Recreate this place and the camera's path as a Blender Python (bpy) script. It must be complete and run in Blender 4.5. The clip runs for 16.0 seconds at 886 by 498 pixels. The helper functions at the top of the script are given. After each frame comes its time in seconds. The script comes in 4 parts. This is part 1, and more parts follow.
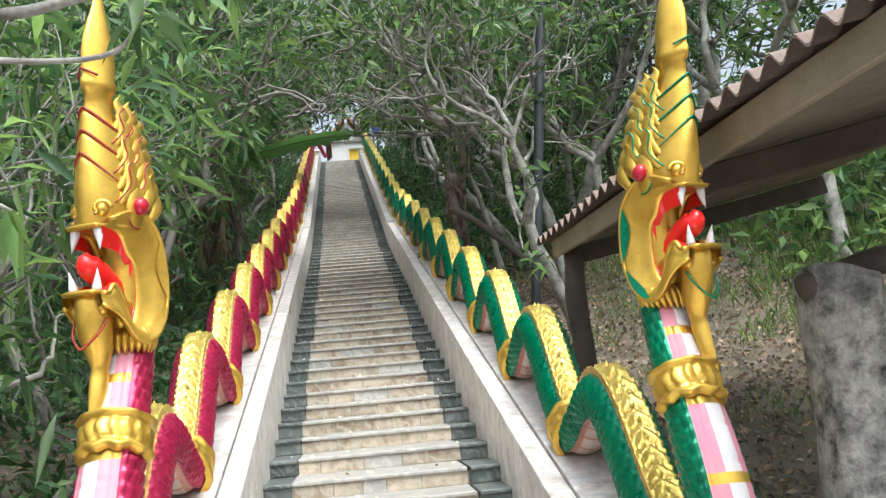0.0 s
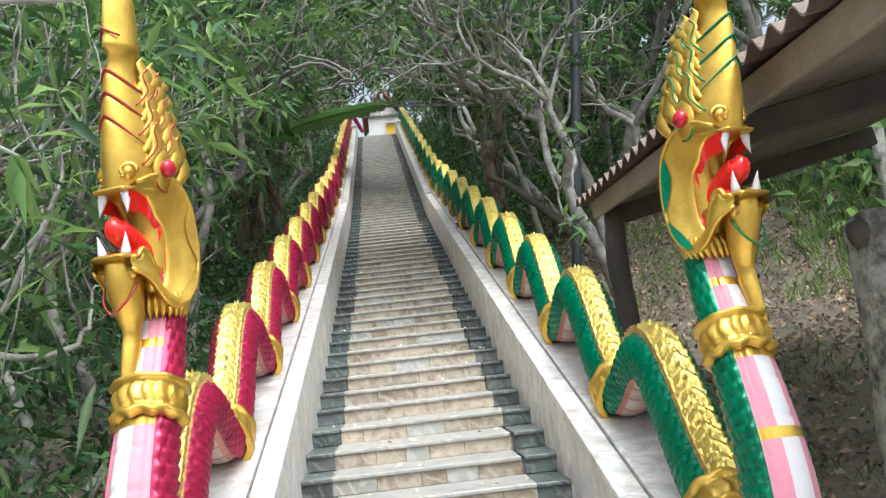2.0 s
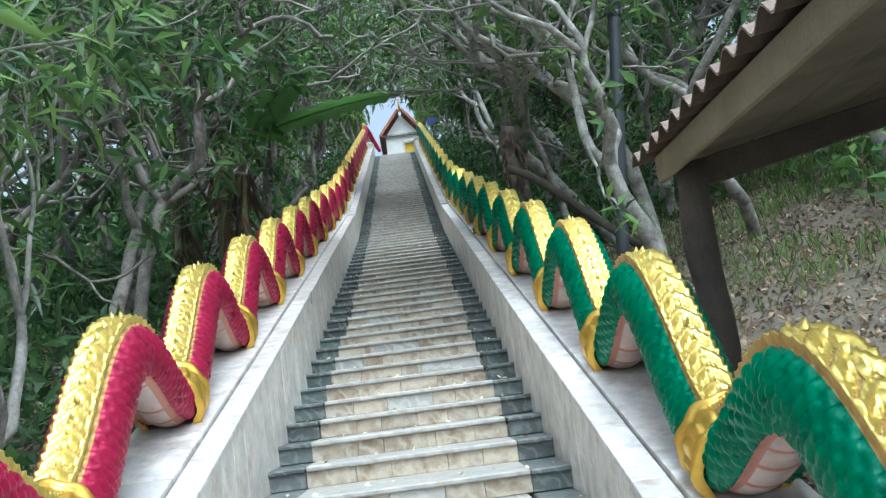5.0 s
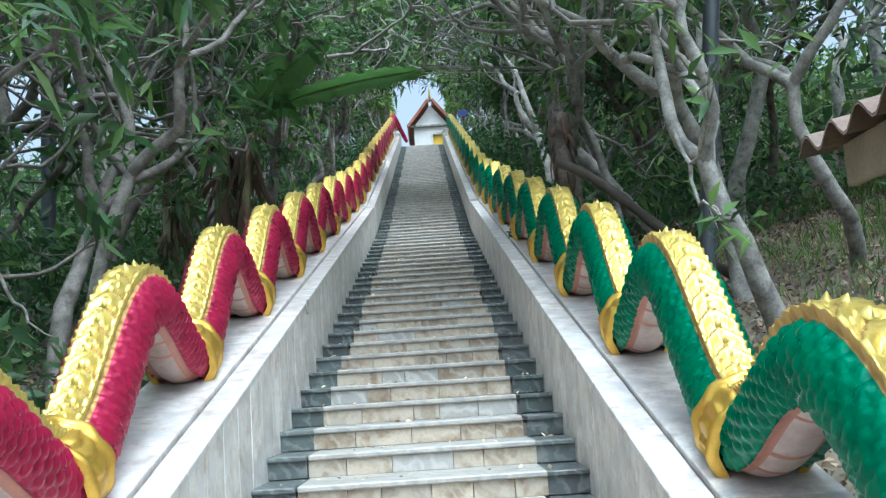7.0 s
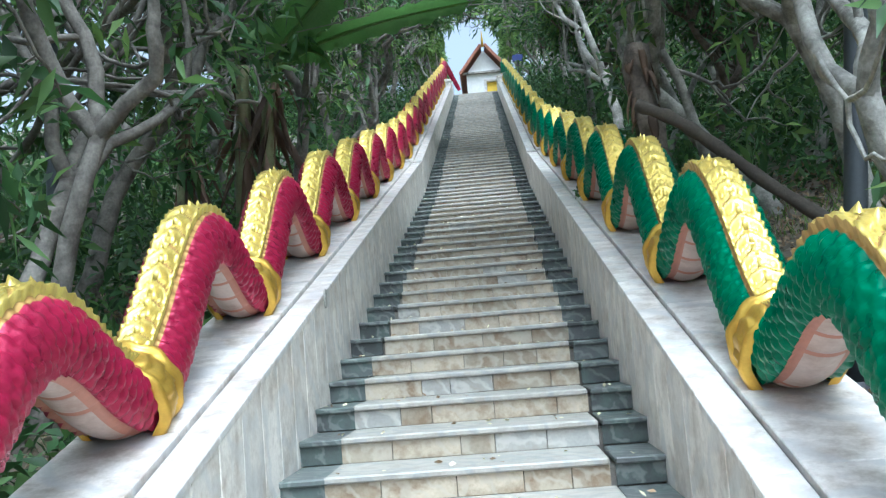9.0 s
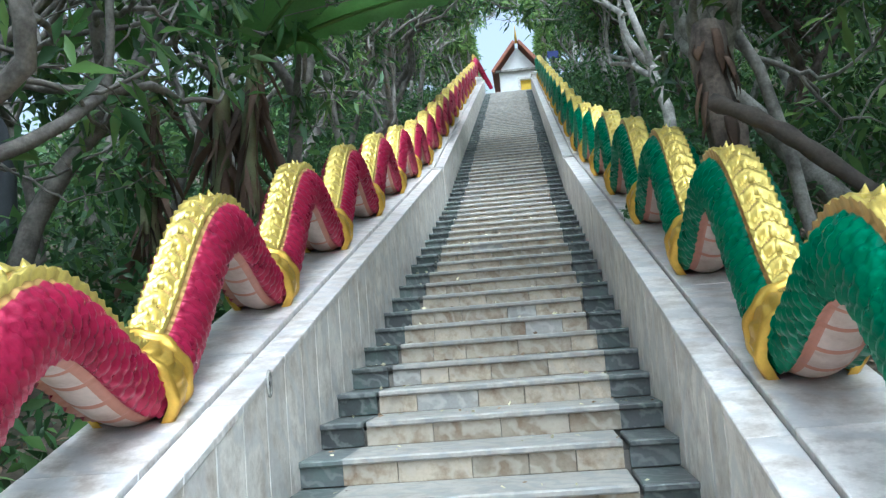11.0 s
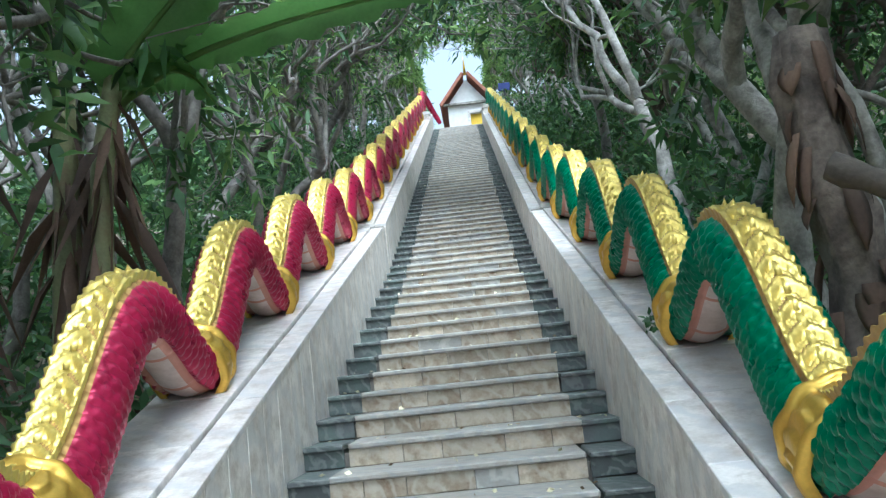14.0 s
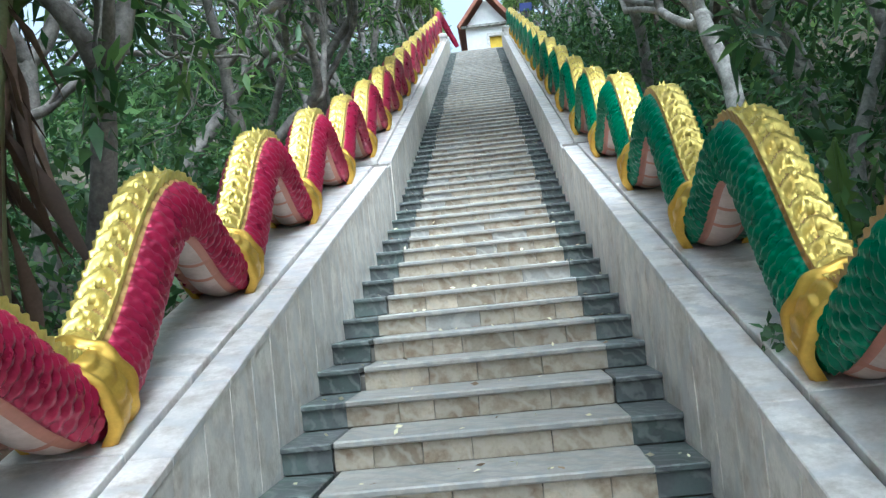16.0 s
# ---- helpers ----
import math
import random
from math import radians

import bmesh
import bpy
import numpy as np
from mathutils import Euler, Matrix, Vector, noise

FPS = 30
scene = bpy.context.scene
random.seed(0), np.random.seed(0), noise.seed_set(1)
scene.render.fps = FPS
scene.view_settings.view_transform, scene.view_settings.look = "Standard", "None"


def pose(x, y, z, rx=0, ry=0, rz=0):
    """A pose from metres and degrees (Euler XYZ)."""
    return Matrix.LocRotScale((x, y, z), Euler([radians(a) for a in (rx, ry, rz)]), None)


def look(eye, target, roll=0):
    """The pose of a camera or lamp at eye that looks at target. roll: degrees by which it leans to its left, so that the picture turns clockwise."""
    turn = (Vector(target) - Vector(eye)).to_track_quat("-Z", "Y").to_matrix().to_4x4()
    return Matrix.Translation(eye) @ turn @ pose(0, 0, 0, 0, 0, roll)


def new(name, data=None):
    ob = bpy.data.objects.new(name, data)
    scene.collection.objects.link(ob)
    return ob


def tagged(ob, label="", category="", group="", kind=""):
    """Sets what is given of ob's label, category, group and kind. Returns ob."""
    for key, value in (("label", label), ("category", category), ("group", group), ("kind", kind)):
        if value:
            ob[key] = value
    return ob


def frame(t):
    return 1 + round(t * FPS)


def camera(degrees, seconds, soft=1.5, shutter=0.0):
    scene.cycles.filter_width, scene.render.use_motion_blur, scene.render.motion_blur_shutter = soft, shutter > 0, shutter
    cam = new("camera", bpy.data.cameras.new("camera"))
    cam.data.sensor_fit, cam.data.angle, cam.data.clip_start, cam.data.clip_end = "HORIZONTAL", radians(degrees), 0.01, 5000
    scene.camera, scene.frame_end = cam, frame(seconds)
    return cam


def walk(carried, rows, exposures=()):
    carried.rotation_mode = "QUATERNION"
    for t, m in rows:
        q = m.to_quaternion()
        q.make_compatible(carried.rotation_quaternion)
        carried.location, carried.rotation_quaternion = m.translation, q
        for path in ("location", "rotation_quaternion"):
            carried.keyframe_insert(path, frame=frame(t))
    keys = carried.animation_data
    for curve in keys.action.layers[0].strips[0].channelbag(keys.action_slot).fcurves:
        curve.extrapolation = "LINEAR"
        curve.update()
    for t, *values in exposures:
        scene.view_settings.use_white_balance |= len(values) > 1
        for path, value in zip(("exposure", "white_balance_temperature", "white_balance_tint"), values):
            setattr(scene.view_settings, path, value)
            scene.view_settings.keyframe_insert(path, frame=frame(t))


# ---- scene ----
# ---------------------------------------------------------------- camera and walk
cam = camera(50.0, 16.0, soft=1.3)
ROWS = [
    (0.0, -0.157, -3.007, 1.653, -5.34, 8.07, 5.06),
    (0.5, -0.160, -3.007, 1.656, -4.00, 8.77, 4.31),
    (1.0, -0.157, -3.009, 1.654, -2.93, 9.24, 4.31),
    (1.5, -0.154, -3.009, 1.654, -2.52, 9.23, 4.73),
    (2.0, -0.132, -2.900, 1.600, -2.71, 6.76, 6.28),
    (2.5, -0.093, -2.710, 1.596, -3.88, 5.54, 7.31),
    (3.0, 0.018, -2.400, 1.623, -3.02, 5.33, 7.51),
    (3.5, 0.054, -2.022, 1.615, -2.18, 4.98, 7.04),
    (4.0, 0.095, -1.578, 1.616, -2.17, 6.93, 5.92),
    (4.5, 0.109, -1.187, 1.600, -1.09, 3.70, 6.14),
    (5.0, 0.136, -0.699, 1.621, -0.88, 8.72, 7.28),
    (7.5, 0.122, 1.362, 2.050, 0.33, 8.35, 2.86),
    (8.0, 0.149, 1.727, 2.125, 1.90, 6.99, 3.53),
    (10.5, 0.202, 3.725, 2.629, 4.66, 5.47, 4.51),
    (11.0, 0.257, 4.154, 2.718, 5.66, 5.94, 4.35),
    (11.5, 0.229, 4.479, 2.814, 6.31, 6.06, 4.50),
    (12.0, 0.190, 4.835, 2.937, 3.81, 7.99, 4.65),
    (12.5, 0.209, 5.157, 3.072, 3.18, 8.80, 4.65),
    (13.0, 0.196, 5.577, 3.181, 1.69, 7.74, 5.62),
    (13.5, 0.219, 5.928, 3.283, 1.32, 7.53, 5.56),
    (14.0, 0.191, 6.364, 3.411, 2.88, 7.61, 5.93),
    (14.5, 0.191, 6.744, 3.508, 3.77, 7.78, 6.08),
    (15.0, 0.177, 7.159, 3.637, 4.80, 6.62, 4.43),
    (15.5, 0.186, 7.528, 3.714, 3.28, 6.95, 5.82),
    (16.0, 0.169, 7.880, 3.749, 3.92, 3.34, 5.68),
]
walk(cam, [(t, pose(x, y, z, 90 + pitch, roll, yaw)) for t, x, y, z, yaw, pitch, roll in ROWS],
     exposures=[(0.0, 1.1, 5850, 6), (3.0, 1.0, 5550, 3), (5.0, 1.0, 5150, 0), (8.0, 1.15, 5050, 0), (12.0, 1.35, 5050, 1), (14.5, 1.48, 5050, 1), (16.0, 1.45, 5050, 1)])

# ---------------------------------------------------------------- world and sun
world = bpy.data.worlds.new("world")
scene.world = world
world.use_nodes = True
wn = world.node_tree.nodes
sky = wn.new("ShaderNodeTexSky")
sky.sky_type = "NISHITA"
sky.sun_disc = False
sky.sun_elevation = radians(62)
sky.sun_rotation = radians(163)
sky.air_density, sky.dust_density, sky.ozone_density = 1.0, 8.0, 0.6
wn["Background"].inputs["Strength"].default_value = 0.15
haze = wn.new("ShaderNodeHueSaturation")
haze.inputs["Saturation"].default_value = 0.35
world.node_tree.links.new(sky.outputs[0], haze.inputs["Color"])
world.node_tree.links.new(haze.outputs[0], wn["Background"].inputs["Color"])
sun = new("sun", bpy.data.lights.new("sun", "SUN"))
sun.data.energy = 0.7
sun.data.angle = radians(25)
sun.data.color = (1.0, 0.95, 0.87)
sun.matrix_world = look((0, 0, 0), (-0.12, 0.40, -0.90))

# ---------------------------------------------------------------- measures of the place
RISE, GOING, GOING_UP = 0.12, 0.43325, 0.352
BEND, N_LOW, N_ALL = 39, 39, 95       # steps of the lower flight, all steps
HALF = 0.815                          # half width of the flight between the side walls
LIGHT = 0.60                          # half width of the pale middle of each step
WALL_H = 0.49                         # wall top above the line of the nosings
Y_BEND = GOING * BEND
Y_TOP = Y_BEND + (N_ALL - BEND) * GOING_UP
Z_TOP = RISE * N_ALL


def line(y):
    """Height of the line of the nosings."""
    return y * RISE / GOING if y < Y_BEND else BEND * RISE + (y - Y_BEND) * RISE / GOING_UP


def nosing(j):
    """y and z of the front edge of step j (1 is the lowest)."""
    if j > BEND:
        return Y_BEND + (j - BEND) * GOING_UP, RISE * j
    y = GOING * j
    if j <= 10:
        y -= 0.15
    if j <= 9:
        y -= 0.13
    return y, RISE * j


# ---------------------------------------------------------------- materials
def material(name, base, rough=0.6, metal=0.0, spread=0.15, scale=8.0, fine=60.0, bump=0.2, dark=None, dark_amount=0.0,
             dark_scale=3.0, per="object", tint=0.0, spec=0.5, translucent=0.0):
    """Base colour broken up at two scales, with stains of a second colour, relief and uneven gloss."""
    m = bpy.data.materials.new(name)
    m.use_nodes = True
    nt = m.node_tree
    nd, ln = nt.nodes, nt.links
    bsdf = nd["Principled BSDF"]
    geo = nd.new("ShaderNodeNewGeometry")
    big, small = nd.new("ShaderNodeTexNoise"), nd.new("ShaderNodeTexNoise")
    big.inputs["Scale"].default_value, big.inputs["Detail"].default_value = scale, 5
    small.inputs["Scale"].default_value, small.inputs["Detail"].default_value = fine, 4
    for n in (big, small):
        ln.new(geo.outputs["Position"], n.inputs["Vector"])
    ramp = nd.new("ShaderNodeMapRange")
    ramp.inputs["From Min"].default_value, ramp.inputs["From Max"].default_value = 0.3, 0.7
    ramp.inputs["To Min"].default_value, ramp.inputs["To Max"].default_value = 1 - spread, 1 + spread
    add = nd.new("ShaderNodeMath")
    add.operation = "MULTIPLY_ADD"
    add.inputs[1].default_value, add.inputs[2].default_value = 0.4, 0.0
    ln.new(small.outputs["Fac"], add.inputs[0])
    mixf = nd.new("ShaderNodeMath")
    mixf.operation = "MULTIPLY_ADD"
    mixf.inputs[1].default_value = 0.6
    ln.new(big.outputs["Fac"], mixf.inputs[0])
    ln.new(add.outputs[0], mixf.inputs[2])
    ln.new(mixf.outputs[0], ramp.inputs["Value"])
    value = ramp.outputs[0]
    if tint:
        if per == "object":
            rnd = nd.new("ShaderNodeObjectInfo").outputs["Random"]
        else:
            rnd = geo.outputs["Random Per Island"]
        r2 = nd.new("ShaderNodeMapRange")
        r2.inputs["To Min"].default_value, r2.inputs["To Max"].default_value = 1 - tint, 1 + tint
        ln.new(rnd, r2.inputs["Value"])
        mul = nd.new("ShaderNodeMath")
        mul.operation = "MULTIPLY"
        ln.new(value, mul.inputs[0])
        ln.new(r2.outputs[0], mul.inputs[1])
        value = mul.outputs[0]
    col = nd.new("ShaderNodeVectorMath")
    col.operation = "SCALE"
    col.inputs[0].default_value = base
    ln.new(value, col.inputs["Scale"])
    colour = col.outputs[0]
    if dark is not None:
        st = nd.new("ShaderNodeTexNoise")
        st.inputs["Scale"].default_value, st.inputs["Detail"].default_value = dark_scale, 7
        st.inputs["Roughness"].default_value = 0.65
        ln.new(geo.outputs["Position"], st.inputs["Vector"])
        sr = nd.new("ShaderNodeMapRange")
        sr.inputs["From Min"].default_value, sr.inputs["From Max"].default_value = 0.44, 0.68
        sr.inputs["To Max"].default_value = dark_amount
        ln.new(st.outputs["Fac"], sr.inputs["Value"])
        mx = nd.new("ShaderNodeMix")
        mx.data_type = "RGBA"
        ln.new(sr.outputs[0], mx.inputs["Factor"])
        ln.new(colour, mx.inputs["A"])
        mx.inputs["B"].default_value = (*dark, 1)
        colour = mx.outputs["Result"]
    ln.new(colour, bsdf.inputs["Base Color"])
    rr = nd.new("ShaderNodeMapRange")
    rr.inputs["To Min"].default_value, rr.inputs["To Max"].default_value = max(rough - 0.12, 0.05), min(rough + 0.12, 1)
    ln.new(big.outputs["Fac"], rr.inputs["Value"])
    ln.new(rr.outputs[0], bsdf.inputs["Roughness"])
    bsdf.inputs["Metallic"].default_value = metal
    bsdf.inputs["Specular IOR Level"].default_value = spec
    if bump:
        bp = nd.new("ShaderNodeBump")
        bp.inputs["Strength"].default_value, bp.inputs["Distance"].default_value = bump, 0.01
        ln.new(mixf.outputs[0], bp.inputs["Height"])
        ln.new(bp.outputs[0], bsdf.inputs["Normal"])
    if translucent:
        tl = nd.new("ShaderNodeBsdfTranslucent")
        ln.new(colour, tl.inputs["Color"])
        ms = nd.new("ShaderNodeMixShader")
        ms.inputs[0].default_value = translucent
        ln.new(bsdf.outputs[0], ms.inputs[1])
        ln.new(tl.outputs[0], ms.inputs[2])
        ln.new(ms.outputs[0], nd["Material Output"].inputs["Surface"])
    return m


def veined(name, base, vein, amount, scale=3.0, rough=0.4, tint=0.08, stain=None, stain_amount=0.0, stain_scale=5.0):
    """Marble: wavy veins and clouds on a pale or dark ground, with blotches of a second colour."""
    m = material(name, base, rough, spread=0.18, scale=5, fine=70, bump=0.12, dark=stain, dark_amount=stain_amount, dark_scale=stain_scale, tint=tint)
    nt = m.node_tree
    nd, ln = nt.nodes, nt.links
    bsdf = nd["Principled BSDF"]
    old = bsdf.inputs["Base Color"].links[0].from_socket
    geo = nd.new("ShaderNodeNewGeometry")
    info = nd.new("ShaderNodeObjectInfo")
    off = nd.new("ShaderNodeVectorMath")
    off.operation = "SCALE"
    off.inputs[0].default_value = (37.0, 19.0, 53.0)
    ln.new(info.outputs["Random"], off.inputs["Scale"])
    at = nd.new("ShaderNodeVectorMath")
    ln.new(geo.outputs["Position"], at.inputs[0])
    ln.new(off.outputs[0], at.inputs[1])
    wave = nd.new("ShaderNodeTexWave")
    wave.bands_direction = "DIAGONAL"
    wave.inputs["Scale"].default_value, wave.inputs["Distortion"].default_value = scale, 14
    wave.inputs["Detail"].default_value, wave.inputs["Detail Scale"].default_value = 4, 1.2
    ln.new(at.outputs[0], wave.inputs["Vector"])
    mr = nd.new("ShaderNodeMapRange")
    mr.inputs["From Min"].default_value, mr.inputs["From Max"].default_value = 0.55, 0.98
    mr.inputs["To Max"].default_value = amount
    ln.new(wave.outputs["Fac"], mr.inputs["Value"])
    mx = nd.new("ShaderNodeMix")
    mx.data_type = "RGBA"
    ln.new(mr.outputs[0], mx.inputs["Factor"])
    ln.new(old, mx.inputs["A"])
    mx.inputs["B"].default_value = (*vein, 1)
    ln.new(mx.outputs["Result"], bsdf.inputs["Base Color"])
    return m


M_TREAD = veined("grey_white_marble", (0.41, 0.385, 0.34), (0.27, 0.28, 0.27), 0.6, 3, 0.45, stain=(0.24, 0.21, 0.165), stain_amount=0.7, stain_scale=10.0)
M_DARK = veined("dark_green_marble", (0.095, 0.10, 0.097), (0.27, 0.28, 0.26), 0.45, 5, 0.4, 0.4, (0.13, 0.20, 0.165), 0.45)
M_RISER = veined("cream_marble", (0.42, 0.36, 0.27), (0.48, 0.43, 0.35), 0.6, 4, 0.45, 0.30, (0.19, 0.125, 0.07), 0.9, 9.0)
M_RISER_GREY = veined("grey_marble", (0.36, 0.35, 0.32), (0.55, 0.53, 0.48), 0.6, 4, 0.45, 0.2, (0.25, 0.19, 0.12), 0.5)
M_WALL = veined("white_marble", (0.74, 0.69, 0.62), (0.52, 0.52, 0.51), 0.45, 1.6, 0.4, 0.11, (0.36, 0.29, 0.22), 0.75, 8.0)
M_COPING = veined("pale_marble", (0.70, 0.66, 0.615), (0.50, 0.50, 0.50), 0.55, 1.6, 0.35, 0.12, (0.34, 0.28, 0.225), 0.85, 8.0)
M_MORTAR = material("old_mortar", (0.22, 0.20, 0.17), 0.9, spread=0.3, bump=0.5)
M_GOLD = material("gold_paint", (0.70, 0.44, 0.07), 0.34, 0.75, 0.12, 12, 90, 0.15, (0.40, 0.24, 0.04), 0.55, 9)
M_YELLOW = material("pale_gold_paint", (0.80, 0.62, 0.15), 0.36, 0.65, 0.15, 12, 90, 0.2, (0.36, 0.23, 0.04), 0.6, 12)
M_RED = material("crimson_metallic_paint", (0.38, 0.012, 0.06), 0.3, 0.35, 0.22, 10, 120, 0.3, (0.24, 0.01, 0.04), 0.5, 6)
M_GREEN = material("emerald_metallic_paint", (0.0, 0.17, 0.075), 0.3, 0.35, 0.25, 10, 120, 0.3, (0.0, 0.07, 0.04), 0.5, 6)
M_PINK = material("pink_paint", (0.64, 0.23, 0.31), 0.5, spread=0.08, dark=(0.5, 0.3, 0.25), dark_amount=0.4)
M_WHITE = material("white_paint", (0.62, 0.60, 0.61), 0.45, spread=0.06, dark=(0.5, 0.42, 0.36), dark_amount=0.35)
M_BELLY = material("worn_belly_tile", (0.62, 0.50, 0.44), 0.5, spread=0.12, dark=(0.35, 0.2, 0.14), dark_amount=0.6, dark_scale=7)
M_BELLYRIM = material("salmon_paint", (0.50, 0.22, 0.15), 0.5, spread=0.12)
M_MOUTH = material("scarlet_gloss_paint", (0.72, 0.015, 0.012), 0.25, spread=0.1, bump=0.05)
M_EYE = material("dark_red_gloss_paint", (0.40, 0.01, 0.03), 0.15, spread=0.1, bump=0.0)
M_MAROON = material("dark_red_line_paint", (0.30, 0.03, 0.015), 0.4, spread=0.1, bump=0.0)
M_BRONZE = material("dull_bronze_edge_and_crease_shade", (0.45, 0.27, 0.08), 0.5, 0.4, 0.2)
M_BARK = material("grey_bark", (0.31, 0.295, 0.26), 0.9, spread=0.5, scale=9, fine=55, bump=1.0, dark=(0.07, 0.06, 0.05), dark_amount=0.9, dark_scale=7)
M_DBARK = material("dark_bark", (0.15, 0.12, 0.095), 0.95, spread=0.5, scale=8, fine=50, bump=1.0, dark=(0.04, 0.03, 0.025), dark_amount=0.95, dark_scale=9)
M_LEAF = material("leaf_mid", (0.115, 0.205, 0.06), 0.45, spread=0.15, scale=2, fine=20, bump=0.0, per="island", tint=0.55, translucent=0.48)
M_LEAFD = material("leaf_dark", (0.055, 0.12, 0.04), 0.45, spread=0.2, scale=2, fine=20, bump=0.0, per="island", tint=0.5, translucent=0.35)
M_LEAFL = material("leaf_light", (0.20, 0.31, 0.085), 0.45, spread=0.15, scale=2, fine=20, bump=0.0, per="island", tint=0.45, translucent=0.55)
M_BANANA = material("banana_leaf", (0.10, 0.21, 0.05), 0.4, spread=0.2, scale=3, fine=40, bump=0.1, translucent=0.5)
M_DRY = material("dry_leaf", (0.30, 0.215, 0.135), 0.8, spread=0.3, bump=0.1, per="island", tint=0.5, translucent=0.2)
M_TWIG = material("grey_brown_litter", (0.16, 0.14, 0.115), 0.9, spread=0.3, bump=0.1, per="island", tint=0.6, translucent=0.1)
M_DEAD = material("dead_banana_leaf", (0.12, 0.075, 0.05), 0.85, spread=0.3, bump=0.1, per="island", tint=0.6, translucent=0.15)
M_MBARK = material("grey_brown_bark", (0.21, 0.19, 0.165), 0.9, spread=0.5, scale=9, fine=55, bump=1.0, dark=(0.06, 0.05, 0.04), dark_amount=0.9, dark_scale=7)
M_STEM = material("banana_stem", (0.19, 0.20, 0.09), 0.6, spread=0.35, scale=5, dark=(0.16, 0.10, 0.05), dark_amount=0.9, dark_scale=4, bump=0.4)
M_GRASS = material("grass", (0.14, 0.22, 0.05), 0.6, spread=0.2, bump=0.0, per="island", tint=0.5, translucent=0.4)
M_SOIL = material("leaf_litter_soil", (0.14, 0.112, 0.082), 0.95, spread=0.45, scale=3, fine=30, bump=1.0, dark=(0.07, 0.075, 0.035), dark_amount=0.7, dark_scale=1.2)
M_WOOD = material("weathered_board", (0.25, 0.205, 0.145), 0.8, spread=0.25, scale=4, fine=60, bump=0.4, dark=(0.16, 0.13, 0.09), dark_amount=0.6)
# darker board copy: the shade under the roof is put into its colour
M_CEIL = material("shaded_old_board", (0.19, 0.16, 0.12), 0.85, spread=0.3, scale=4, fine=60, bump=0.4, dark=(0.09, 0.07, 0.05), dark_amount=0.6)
M_POST = material("dark_old_timber", (0.085, 0.07, 0.055), 0.9, spread=0.35, bump=0.7, dark=(0.05, 0.04, 0.035), dark_amount=0.6)
M_ROOF = material("rusty_fibre_cement", (0.22, 0.165, 0.13), 0.85, spread=0.35, scale=6, bump=0.5, dark=(0.13, 0.08, 0.06), dark_amount=0.8)
M_CONC = material("mossy_concrete", (0.38, 0.36, 0.32), 0.95, spread=0.5, scale=9, fine=60, bump=1.0, dark=(0.04, 0.04, 0.035), dark_amount=1.0, dark_scale=11)
M_POLE = material("dark_steel", (0.05, 0.055, 0.06), 0.5, 0.3, 0.2)
M_PLASTER = material("white_plaster", (0.75, 0.74, 0.72), 0.7, spread=0.08, bump=0.1, dark=(0.5, 0.5, 0.48), dark_amount=0.3)
M_YDOOR = material("yellow_cloth", (0.80, 0.55, 0.05), 0.7, spread=0.1, bump=0.1)
M_RTILE = material("red_roof_tile", (0.33, 0.13, 0.08), 0.7, spread=0.25, bump=0.4)
M_PETAL = material("fallen_petal", (0.8, 0.74, 0.5), 0.6, spread=0.1, bump=0.0, per="island", tint=0.15)
M_BLUE = material("blue_sign_paint", (0.02, 0.035, 0.16), 0.5, spread=0.1)


# ---------------------------------------------------------------- mesh helpers
class Acc:
    """Collects vertices and faces with a material index each."""

    def __init__(self):
        self.v, self.f, self.m, self.n = [], [], [], 0

    def add(self, verts, faces, mat=0):
        verts = np.asarray(verts, float).reshape(-1, 3)
        self.v.append(verts)
        b = self.n
        for i, f in enumerate(faces):
            self.f.append(tuple(int(k) + b for k in f))
            self.m.append(mat[i] if isinstance(mat, (list, tuple, np.ndarray)) else mat)
        self.n += len(verts)

    def mesh(self, name, mats, smooth=True):
        me = bpy.data.meshes.new(name)
        me.from_pydata(np.concatenate(self.v).tolist(), [], self.f)
        for m in mats:
            me.materials.append(m)
        me.polygons.foreach_set("material_index", np.array(self.m, dtype=np.int32))
        me.polygons.foreach_set("use_smooth", np.full(len(self.f), smooth))
        me.update()
        return me


def part(name, data, parent, label=""):
    ob = new(name, data)
    ob.parent = parent
    if label:
        tagged(ob, label)
    return ob


def box_data(name, mat, sx, sy, sz, bevel=0.004, jitter=0.0):
    """A box from its centre, with bevelled edges."""
    bm = bmesh.new()
    bmesh.ops.create_cube(bm, size=1.0)
    for v in bm.verts:
        v.co = Vector((v.co.x * sx, v.co.y * sy, v.co.z * sz))
        if jitter:
            v.co += Vector([random.uniform(-jitter, jitter) for _ in range(3)])
    if bevel:
        bmesh.ops.bevel(bm, geom=bm.edges[:], offset=bevel, segments=1, affect="EDGES")
    me = bpy.data.meshes.new(name)
    bm.to_mesh(me)
    bm.free()
    me.materials.append(mat)
    return me


def grid_faces(rows, cols, closed=True):
    out = []
    for i in range(rows - 1):
        for j in range(cols if closed else cols - 1):
            k = (j + 1) % cols
            out.append((i * cols + j, i * cols + k, (i + 1) * cols + k, (i + 1) * cols + j))
    return out


